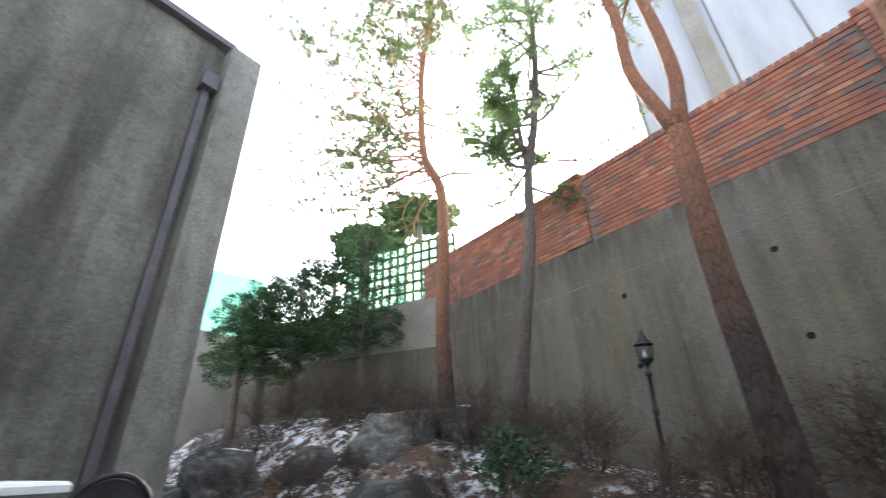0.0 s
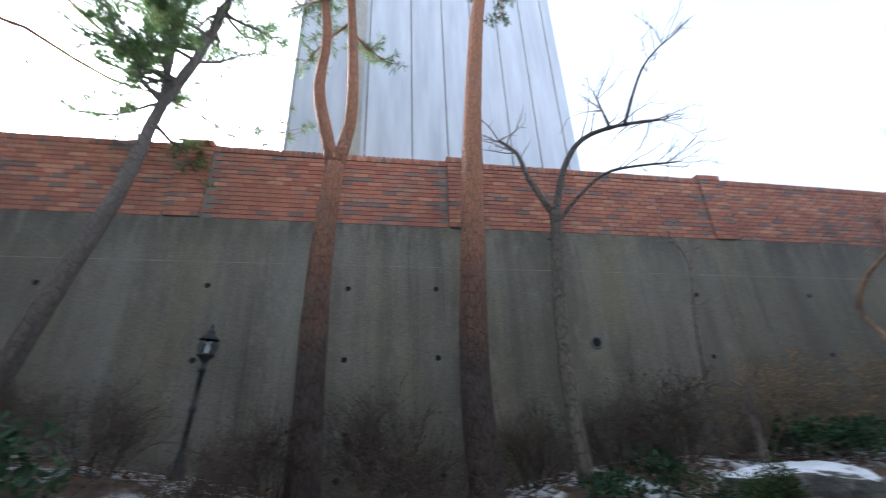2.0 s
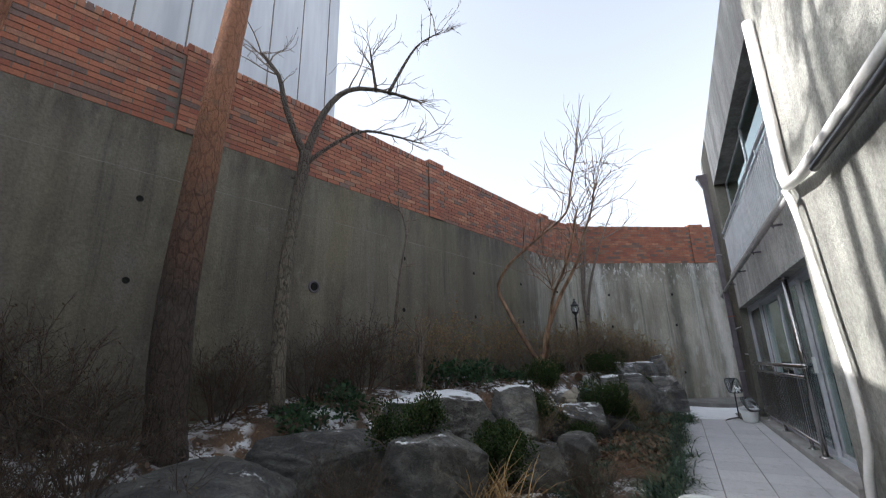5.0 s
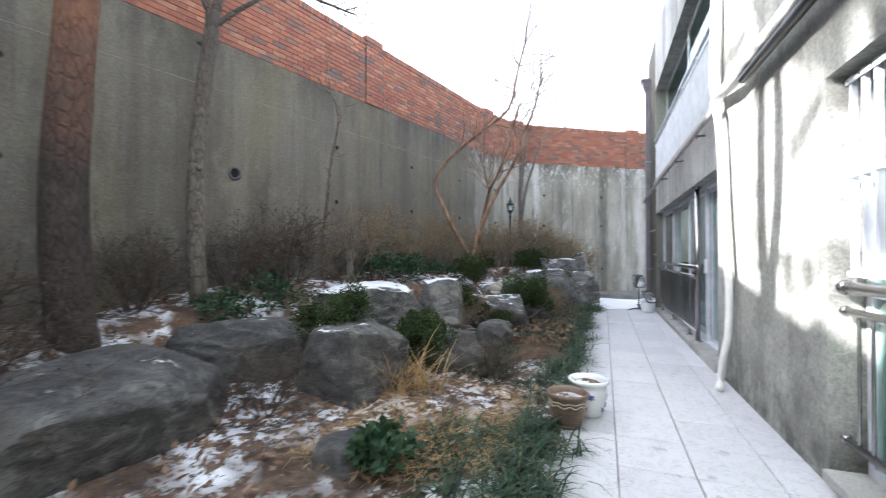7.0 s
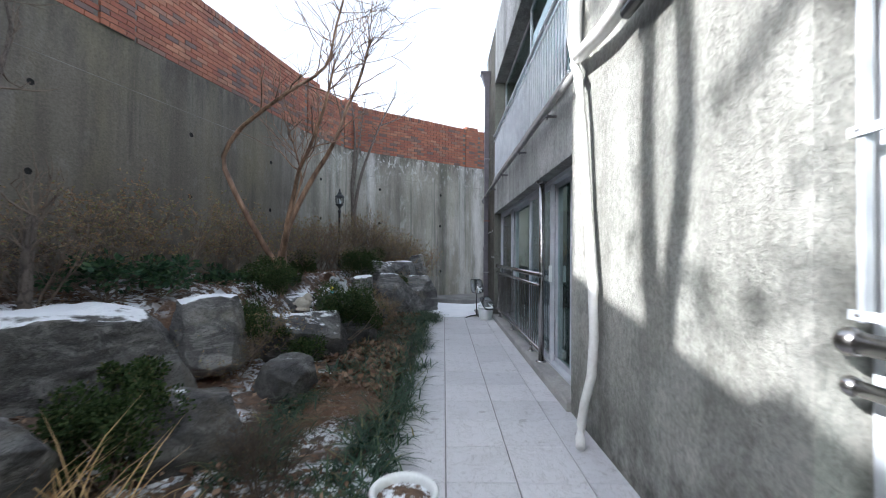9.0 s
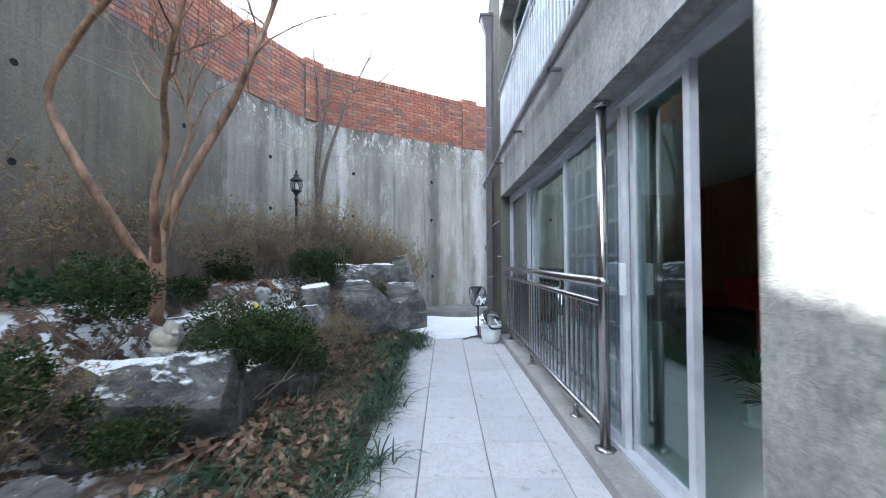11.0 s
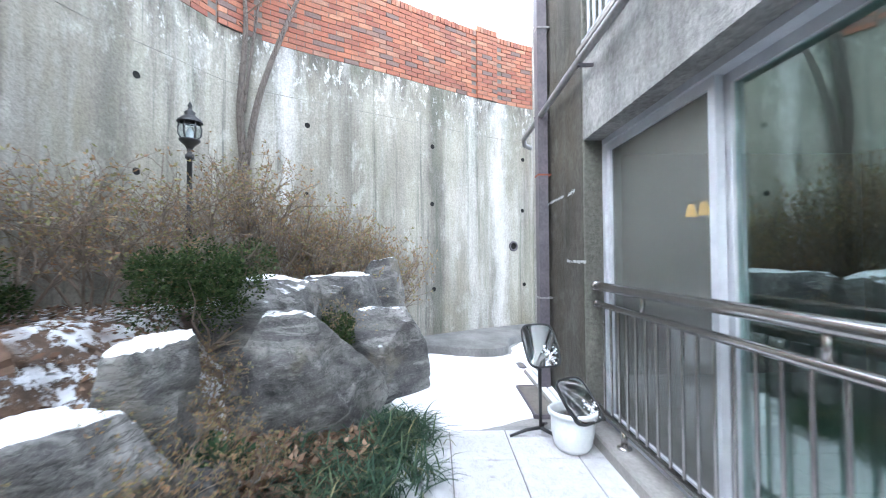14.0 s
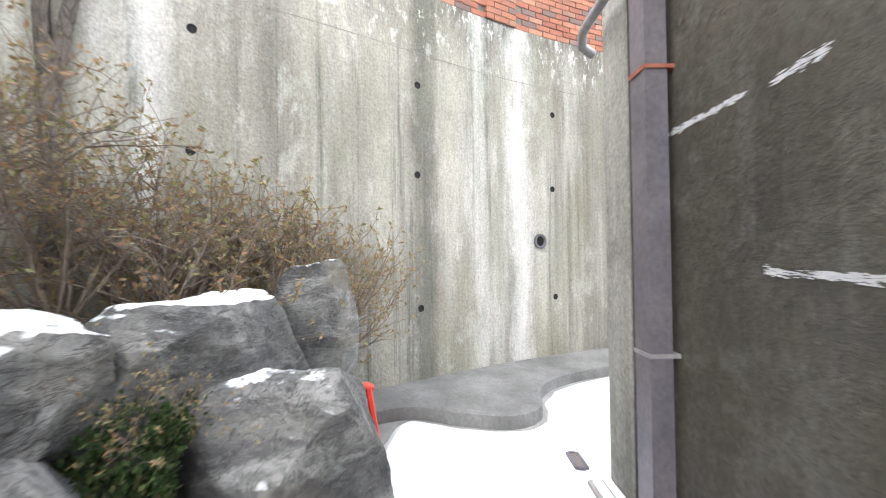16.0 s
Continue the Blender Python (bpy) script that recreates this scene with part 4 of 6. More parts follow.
ROCKS = [(0.72, 2.7, -0.05, 0.95, 0.55, 0.62, 14, 0), (2.2, 2.95, 0.05, 0.8, 0.42, 0.56, 112, 0), (2.25, 1.85, -0.05, 0.52, 0.42, 0.7, 10, 0), (3.5, 1.75, -0.05, 0.36, 0.3, 0.62, 30, 0), (3.25, 1.35, -0.05, 0.32, 0.27, 0.5, -10, 0),
         (4.42, 1.2, -0.06, 0.36, 0.24, 0.42, 25, 0), (3.95, 2.75, 0.05, 0.95, 0.46, 0.82, -32, 2), (4.62, 2.0, 0.2, 0.36, 0.32, 0.7, 20, 2), (5.7, 1.5, -0.06, 0.6, 0.46, 0.66, -35, 3), (6.7, 2.2, 0.2, 0.5, 0.34, 0.5, -40, 2),
         (7.62, 1.45, -0.03, 0.62, 0.34, 0.7, -38, 2), (8.3, 1.3, 0.1, 0.3, 0.25, 0.8, 15, 2), (8.1, 0.98, -0.04, 0.22, 0.17, 0.38, 40, 0), (6.45, 1.0, -0.05, 0.46, 0.22, 0.38, -20, 0), (1.2, 1.25, -0.04, 0.25, 0.2, 0.22, 0, 0),
         (-4.25, 4.0, 0.95, 0.55, 0.4, 0.75, 40, 1), (-4.95, 3.3, 0.6, 0.4, 0.35, 0.75, 10, 1), (-5.6, 2.6, 0.55, 0.45, 0.35, 0.8, 70, 1), (-3.6, 4.5, 1.0, 0.4, 0.3, 0.75, 0, 1), (-3.4, 3.1, 0.6, 0.4, 0.3, 0.4, 20, 0), (-5.9, 2.1, 0.3, 0.4, 0.3, 0.7, 15, 1)]
for i, (x, y, z, sx, sy, sz, turn, snow) in enumerate(ROCKS):
    o = new("boulder", rock_mesh(i + 3, sx, sy, sz, (ROCK, ROCK_SNOWY, ROCK_CAPPED, ROCK_DARK_SNOWY)[snow]))
    o.matrix_basis = pose(x, y, z, 0, 0, turn)
    big = max(sx, sy) > 0.45
    tagged(o, ("large grey veined boulder with snow on its top" if snow else "large grey weathered boulder, mostly free of snow") if big else "grey weathered boulder set in the planted bank", "boulder", "boulders of the rockery")

# the stacked group where the path ends
for seed, x, y, z, sx, sy, sz, turn, mat, faces, flat, label in (
        (41, 9.32, 0.82, -0.05, 0.56, 0.36, 0.92, -38, ROCK_SNOWY, (((0.75, -0.15, 0.75), 0.62), ((0.1, -1, 0.45), 0.8), ((-0.6, -0.5, 0.7), 0.95)), 1.0, "large slanting slate-grey boulder with snow in its hollows"),
        (44, 10.3, 0.4, -0.05, 0.48, 0.44, 0.86, -25, ROCK_SNOWY, (((0.5, -0.75, 0.5), 0.85), ((-0.7, -0.3, 0.55), 0.85), ((0.9, 0.2, 0.6), 0.9)), 0.95, "pale veined angular boulder standing in the snow"),
        (47, 9.6, 1.18, 0.5, 0.48, 0.32, 0.63, -22, ROCK_CAPPED, (((0.0, -1, -0.5), 0.9),), 0.9, "flat-topped boulder slab under a cap of snow"),
        (49, 10.34, 0.82, 0.52, 0.5, 0.3, 0.6, -28, ROCK_CAPPED, (((0.2, -1, -0.6), 0.85),), 0.92, "flat-topped boulder slab under a cap of snow"),
        (53, 10.98, 0.52, -0.05, 0.24, 0.3, 1.33, 10, ROCK_SNOWY, (((0.9, -0.4, 0.5), 0.75),), 0.95, "tall dark grey standing stone dusted with snow"),
        (57, 9.9, 1.05, -0.05, 0.5, 0.3, 0.75, -30, ROCK, (), 0.95, "dark boulder wedged under the flat slabs")):
    o = new("boulder", rock_mesh(seed, sx, sy, sz, mat, faces, flat))
    o.matrix_basis = pose(x, y, z, 0, 0, turn)
    tagged(o, label, "boulder", "boulders of the rockery")


# ---- trees ----
def wander(p, d, length, n, rnd, curl, lift=0.0):
    pts = [Vector(p)]
    d = Vector(d).normalized()
    for _ in range(n):
        d = (d + Vector((rnd.gauss(0, curl), rnd.gauss(0, curl), rnd.gauss(0, curl) + lift))).normalized()
        pts.append(pts[-1] + d * (length / n))
    return pts


def taper(r0, r1, n):
    return [r0 + (r1 - r0) * i / (n - 1) for i in range(n)]


def spline(ctrl, gap=0.25):
    return [Vector(p) for p in run_of([Vector(p) for p in ctrl], gap)]


def tuft(g, p, d, rnd, n, length, width=0.0035):
    for _ in range(n):
        e = (d * 0.7 + Vector((rnd.gauss(0, 0.6), rnd.gauss(0, 0.6), rnd.gauss(0, 0.6)))).normalized()
        s = e.cross(Vector((rnd.gauss(0, 1), rnd.gauss(0, 1), rnd.gauss(0, 1)))).normalized()
        g.card(p, e, s, length * rnd.uniform(0.7, 1.2), width)


def pine(label, limbs, branches, seed, needle=NEEDLE, dense=1.0, bark=PINE_BARK, side=None):
    """limbs: (control points, radius below, radius above); branches: (limb, from, to, count, length)."""
    rnd = random.Random(seed)
    base_p = Vector(limbs[0][0][0])
    root = thing("pine_tree", base_p, label, "tree", "tall pines in the garden")
    shift = Matrix.Translation(-base_p)
    lines = []
    for i, (ctrl, r0, r1) in enumerate(limbs):
        pts = spline(ctrl)
        lines.append(pts)
        rad = taper(r0, r1, len(pts))
        if i == 0:
            rad[0] *= 1.25
        rad = [r * (1 + 0.10 * noise.noise((k * 0.9, seed, i))) for k, r in enumerate(rad)]
        Geo(shift).tube(pts, rad, 14).ob("trunk" if i == 0 else "limb", bark, root, "", True)
    wood, leaf_g = Geo(shift), Geo(shift)
    for li, t0, t1, count, length in branches:
        pts = lines[li]
        for k in range(count):
            t = t0 + (t1 - t0) * (k + rnd.random() * 0.6) / count
            p = pts[min(len(pts) - 1, int(t * (len(pts) - 1)))]
            a = rnd.uniform(0, 2 * math.pi) if side is None else rnd.gauss(side, 1.25)
            ln = length * rnd.uniform(0.6, 1.15) * (1.1 - 0.5 * (t - t0) / max(0.01, t1 - t0))
            br = wander(p, (math.cos(a), math.sin(a), rnd.uniform(-0.15, 0.4)), ln, 6, rnd, 0.22, 0.02)
            wood.tube(br, taper(0.026, 0.007, len(br)), 5, False)
            for q in range(2, 7):
                for _ in range(3):
                    d = (br[q] - br[q - 1]).normalized()
                    d = (d + Vector((rnd.gauss(0, 0.7), rnd.gauss(0, 0.7), rnd.gauss(0.15, 0.35)))).normalized()
                    tw = wander(br[q], d, ln * rnd.uniform(0.18, 0.36), 3, rnd, 0.25, 0.05)
                    wood.tube(tw, taper(0.008, 0.003, 4), 3, False)
                    for e in tw[1:]:
                        tuft(leaf_g, e, (tw[-1] - tw[0]).normalized(), rnd, int(21 * dense), 0.125, 0.0042)
    wood.ob("branchwork", bark, root, "", True)
    leaf_g.ob("crown", needle, root, "loose tufts of green and browning needles")
    return root


pine("tall red pine, plated grey bark below, orange above", [([(1.22, 3.83, 0.35), (1.14, 3.83, 1.5), (1.16, 3.82, 2.37), (1.24, 3.8, 3.84), (1.33, 3.78, 5.16), (1.47, 3.74, 6.7), (1.62, 3.7, 8.0), (1.5, 3.6, 9.8)], 0.17, 0.07)], [(0, 0.82, 1.0, 12, 1.5)], 1, dense=1.5)
pine("forked red pine with orange upper limbs", [([(-0.42, 4.04, 0.65), (-0.43, 4.04, 1.6), (-0.44, 4.04, 2.43), (-0.42, 4.04, 3.24), (-0.37, 4.03, 4.05)], 0.145, 0.105), ([(-0.37, 4.03, 3.95), (-0.53, 4.06, 4.63), (-0.63, 4.09, 5.18), (-0.6, 4.08, 6.13), (-0.75, 4.1, 7.3), (-0.9, 4.1, 8.8)], 0.08, 0.04), ([(-0.37, 4.03, 3.95), (-0.24, 4.0, 4.64), (-0.24, 4.0, 5.42), (-0.29, 4.01, 6.28), (-0.35, 4.0, 7.4), (-0.15, 4.0, 8.8)], 0.08, 0.04)], [(1, 0.66, 1.0, 10, 1.2), (2, 0.52, 1.0, 13, 1.1)], 2)
pine("slim pine with a thin two-stemmed crown", [([(-3.1, 4.88, 0.9), (-2.86, 4.83, 2.1), (-2.7, 4.79, 2.79), (-2.48, 4.73, 3.68), (-2.32, 4.7, 4.91), (-2.1, 4.64, 5.61), (-1.86, 4.59, 7.11), (-1.86, 4.59, 8.8)], 0.1, 0.03), ([(-2.32, 4.7, 4.8), (-2.38, 4.7, 5.8), (-2.35, 4.7, 6.9)], 0.05, 0.02)], [(0, 0.44, 1.0, 32, 1.35), (1, 0.2, 1.0, 16, 1.1)], 3, needle=NEEDLE_LIGHT, dense=0.85, bark=GREY_BARK, side=3.6)
pine("bent pine with a broad open crown, browning in parts", [([(-4.38, 5.24, 1.1), (-4.42, 5.24, 2.2), (-4.46, 5.25, 3.2), (-4.36, 5.23, 4.73), (-4.42, 5.24, 5.86), (-4.9, 5.36, 6.9), (-5.01, 5.39, 8.26), (-4.93, 5.37, 9.85), (-4.5, 5.26, 11.26), (-4.5, 5.2, 12.6)], 0.13, 0.05)], [(0, 0.42, 0.56, 18, 3.4), (0, 0.56, 1.0, 44, 3.0)], 4, dense=2.0, side=3.75)


def bare_tree(name, label, limbs, seed, bark, twigs=3, category="tree", reach=0.8, knots=False, fine=0.6):
    rnd = random.Random(seed)
    base_p = Vector(limbs[0][0][0])
    root = thing(name, base_p, label, category)
    shift = Matrix.Translation(-base_p)
    fine_g = Geo(shift)
    for i, (ctrl, r0, r1) in enumerate(limbs):
        pts = spline(ctrl, 0.14)
        rad = taper(r0, r1, len(pts))
        if knots and i == 0:
            rad = [r * (1 + 0.25 * max(0, noise.noise((k * 0.8, seed, 1)))) for k, r in enumerate(rad)]
        stem = Geo(shift).tube(pts, rad, 10).ob("trunk" if i == 0 else "limb", bark, root, "", True)
        if knots and i == 0:
            for k in range(3, len(pts) - 1, 3):
                a = rnd.uniform(0, 6.3)
                d = Vector((math.cos(a), math.sin(a), 0.2))
                Geo(shift).tube([pts[k] + d * rad[k] * 0.3, pts[k] + d * (rad[k] + 0.035)], [0.035, 0.02], 7).ob("knot", bark, stem, "", True)
        if i == 0 and len(limbs) > 1:
            continue
        for k in range(int(len(pts) * 0.55), len(pts), 1):
            for _ in range(twigs if k > len(pts) - 4 else 1):
                d = (pts[k] - pts[k - 1]).normalized()
                d = (d + Vector((rnd.gauss(0, 0.7), rnd.gauss(0, 0.7), rnd.gauss(0.25, 0.5)))).normalized()
                tw = wander(pts[k], d, reach * rnd.uniform(0.4, 1.1), 5, rnd, 0.18, 0.03)
                r = min(rad[k] * 0.5, 0.012)
                fine_g.tube(tw, taper(r, 0.003, 6), 4, False)
                for q in (2, 3, 4, 5):
                    if rnd.random() < fine:
                        dd = (tw[q] - tw[q - 1]).normalized() + Vector((rnd.gauss(0, 0.6), rnd.gauss(0, 0.6), rnd.gauss(0.2, 0.4)))
                        t2 = wander(tw[q], dd, reach * rnd.uniform(0.2, 0.5), 3, rnd, 0.2, 0.03)
                        fine_g.tube(t2, taper(0.0045, 0.002, 4), 3, False)
    fine_g.ob("branchwork", TWIG if bark is not MYRTLE_BARK else bark, root, "", True)
    return root


bare_tree("crape_myrtle", "bare crape myrtle with smooth mottled orange-brown limbs", [([(6.5, 2.1, 0.62), (6.48, 2.05, 0.95), (6.46, 2.03, 1.3)], 0.075, 0.06),
    ([(6.48, 2.08, 1.05), (6.40, 2.25, 1.36), (6.27, 2.45, 1.8), (6.19, 2.62, 2.2), (6.2, 2.72, 2.53), (6.16, 2.5, 2.86), (6.0, 2.15, 3.05), (5.9, 1.75, 3.28), (5.93, 1.32, 3.6), (5.95, 1.2, 4.1), (5.9, 1.05, 4.6)], 0.043, 0.012),
    ([(6.46, 2.03, 1.15), (6.3, 1.94, 1.4), (6.15, 1.85, 1.68), (6.13, 1.75, 2.1), (5.9, 1.62, 2.3), (5.65, 1.42, 2.5), (5.5, 1.2, 2.95), (5.35, 1.05, 3.4)], 0.037, 0.012),
    ([(6.46, 2.03, 1.2), (6.60, 2.03, 1.55), (6.68, 1.9, 1.95), (6.76, 1.7, 2.39), (6.72, 1.52, 2.65), (6.6, 1.32, 2.95), (6.72, 1.25, 3.3), (6.6, 1.0, 3.8), (6.65, 0.9, 4.3)], 0.049, 0.012),
    ([(6.5, 2.0, 1.45), (6.46, 1.9, 1.9), (6.52, 1.8, 2.3), (6.35, 1.86, 2.75)], 0.022, 0.01)], 11, MYRTLE_BARK, reach=1.0, twigs=5, fine=0.9)
bare_tree("plum_tree", "bare knotty tree with a spreading crown and pruned limbs", [([(2.28, 3.78, 0.7), (2.25, 3.79, 1.9), (2.29, 3.76, 2.8), (2.35, 3.71, 3.5), (2.36, 3.70, 3.76)], 0.085, 0.07),
    ([(2.36, 3.7, 3.7), (2.16, 3.87, 4.32), (2.07, 3.95, 4.78), (1.9, 4.1, 5.05)], 0.05, 0.02), ([(2.36, 3.7, 3.7), (2.51, 3.57, 4.36), (2.73, 3.38, 4.76), (3.08, 3.08, 4.86), (3.48, 2.74, 4.81)], 0.055, 0.015),
    ([(2.36, 3.69, 3.6), (2.64, 3.46, 3.96), (2.94, 3.2, 4.2), (3.5, 2.72, 4.15)], 0.03, 0.01), ([(3.02, 3.13, 4.83), (2.95, 3.2, 5.5)], 0.025, 0.01), ([(3.15, 3.02, 4.84), (3.45, 2.76, 5.7), (3.75, 2.5, 6.1)], 0.028, 0.008)], 12, PLUM_BARK, reach=0.6, knots=True, twigs=4, fine=0.7)
bare_tree("young_tree", "slim bare tree with pruned grey stems", [([(10.9, 2.02, 0.6), (10.9, 2.0, 1.6), (10.88, 2.02, 2.35)], 0.075, 0.06), ([(10.88, 2.02, 2.3), (10.86, 2.05, 2.95), (10.88, 2.0, 4.0), (10.82, 2.1, 5.1)], 0.045, 0.012), ([(10.89, 2.0, 2.3), (10.96, 1.85, 3.2), (11.1, 1.45, 4.4), (11.22, 1.1, 5.2)], 0.045, 0.012),
    ([(10.88, 2.02, 2.9), (10.97, 1.85, 4.5), (11.0, 1.8, 4.9)], 0.022, 0.01), ([(11.12, 1.42, 4.45), (11.28, 0.95, 4.7), (11.4, 0.6, 5.1)], 0.018, 0.008)], 13, GREY_BARK, reach=0.45, twigs=2, fine=0.4)
bare_tree("sapling", "thin bare sapling beside the concrete wall", [([(3.95, 3.48, 0.7), (3.95, 3.46, 1.4), (4.0, 3.4, 2.4), (4.06, 3.32, 3.1), (3.96, 3.4, 3.5)], 0.04, 0.008)], 14, GREY_BARK, reach=0.4)
bare_tree("sapling", "pruned stump of a young tree with fine shoots", [([(3.95, 3.05, 0.7), (3.96, 3.05, 1.2), (3.98, 3.03, 1.55)], 0.05, 0.035)], 15, GREY_BARK, reach=0.5, twigs=5)
bare_tree("sapling", "leaning bare branch beside the pine trunks", [([(-3.1, 4.3, 1.0), (-3.5, 4.6, 1.6), (-3.9, 4.8, 2.6), (-3.7, 4.8, 3.4)], 0.045, 0.01)], 16, GREY_BARK, reach=0.9, twigs=4)


def conifer(x, y, z0, z1, r, seed, lean=0.0):
    rnd = random.Random(seed)
    root = thing("juniper", (x, y, z0), "clipped dark green juniper with cloud-shaped foliage", "tree", "row of clipped junipers")
    h = z1 - z0
    trunk = [Vector((lean * t + 0.05 * math.sin(t * 5 + seed), 0.05 * math.cos(t * 4), h * t)) for t in (0, 0.2, 0.4, 0.6, 0.8, 0.97)]
    Geo().tube(trunk, taper(0.09, 0.03, 6), 9).ob("trunk", GREY_BARK, root, "", True)
    wood, crown = Geo(), Geo()
    for k in range(17):
        t = 0.45 + 0.55 * (k + rnd.random() * 0.5) / 17
        a = k * 2.4 + rnd.random()
        reach = r * (1.15 - 0.75 * (t - 0.45) / 0.55) * rnd.uniform(0.45, 0.85)
        c = Vector((lean * t + math.cos(a) * reach, math.sin(a) * reach, h * t))
        wood.tube([(lean * t, 0, h * t - 0.12), c * 0.5 + Vector((lean * t, 0, h * t)) * 0.5 - Vector((0, 0, 0.05)), c], [0.025, 0.018, 0.01], 5, False)
        s = r * rnd.uniform(0.36, 0.52)
        for _ in range(1000):
            d = Vector((rnd.gauss(0, 1), rnd.gauss(0, 1), rnd.gauss(0, 0.8))).normalized()
            p = c + Vector((d.x * s, d.y * s, d.z * s * 0.55)) * (0.65 + 0.4 * rnd.random() + 0.2 * noise.noise(d * 3 + c))
            e = (d + Vector((rnd.gauss(0, 0.5), rnd.gauss(0, 0.5), 0.4 + rnd.gauss(0, 0.4)))).normalized()
            crown.card(p, e, e.cross(Vector((rnd.gauss(0, 1), rnd.gauss(0, 1), rnd.gauss(0, 1)))).normalized(), rnd.uniform(0.05, 0.09), 0.0065)
    wood.ob("branchwork", GREY_BARK, root, "", True)
    crown.ob("crown", NEEDLE_DARK, root)


for i, (x, y, z0, z1, r) in enumerate([(-6.2, 5.05, 1.35, 5.45, 0.8), (-6.75, 4.75, 1.35, 4.95, 0.75), (-7.3, 4.4, 1.35, 4.85, 0.75), (-7.75, 4.02, 1.3, 4.5, 0.72), (-7.8, 3.6, 1.3, 4.0, 0.75)]):
    conifer(x, y, z0, z1, r, 40 + i)


# ---- shrubs ----
def azalea_meshes(seed, stems=8, h=1.0, leaves=5, twig=TWIG, leaf=AZALEA):
    rnd = random.Random(seed)
    wood, leaf_g = Geo(), Geo()
    for k in range(stems):
        a = 2 * math.pi * k / stems + rnd.uniform(-0.3, 0.3)
        d = Vector((math.cos(a) * rnd.uniform(0.2, 0.9), math.sin(a) * rnd.uniform(0.2, 0.9), 1.0))
        st = wander((0.08 * math.cos(a), 0.08 * math.sin(a), -0.08), d, h * rnd.uniform(0.55, 0.8), 5, rnd, 0.18, 0.02)
        wood.tube(st, taper(0.012, 0.005, 6), 4, False)
        for q in (2, 3, 4, 5):
            for _ in range(3):
                d2 = (st[q] - st[q - 1]).normalized() + Vector((rnd.gauss(0, 0.75), rnd.gauss(0, 0.75), rnd.gauss(0.25, 0.35)))
                b2 = wander(st[q], d2, h * rnd.uniform(0.25, 0.45), 4, rnd, 0.22, 0.02)
                wood.tube(b2, taper(0.0045, 0.0022, 5), 3, False)
                for s in (2, 3, 4):
                    for _ in range(1 if leaves > 1 else 2):
                        d3 = (b2[s] - b2[s - 1]).normalized() + Vector((rnd.gauss(0, 0.8), rnd.gauss(0, 0.8), rnd.gauss(0.3, 0.4)))
                        b3 = wander(b2[s], d3, h * rnd.uniform(0.1, 0.22), 2, rnd, 0.25)
                        wood.tube(b3, taper(0.0022, 0.0014, 3), 3, False)
                        for _ in range(leaves):
                            e = Vector((rnd.gauss(0, 1), rnd.gauss(0, 1), rnd.gauss(0.3, 0.8))).normalized()
                            leaf_g.card(b3[rnd.randint(1, 2)], e, e.cross(Vector((rnd.gauss(0, 1), rnd.gauss(0, 1), 1))).normalized(), rnd.uniform(0.018, 0.042), 0.007)
    return wood.mesh("twigs", twig, True), leaf_g.mesh("leaves", leaf)


AZ = [azalea_meshes(60 + k, leaves=(5, 8, 10)[k]) for k in range(3)]
# darker, barer copies for the bushes at x below 4.2
AZ += [azalea_meshes(70 + k, stems=13, leaves=1, twig=DARK_TWIG, leaf=DARK_LEAF) for k in range(2)]


def azalea(x, y, size, k, turn, z=None):
    root = thing("azalea_bush", (x, y, (ground_z(x, y) if z is None else z)), "bare dark twiggy azalea bush, leafless" if k > 2 else "bare brown azalea bush with dry leaf tips", "bush", "azalea bushes along the wall", turn)
    root.scale = (size, size, size)
    for nm, me in zip(("branchwork", "foliage"), AZ[k]):
        o = new(nm, me)
        o.parent = root


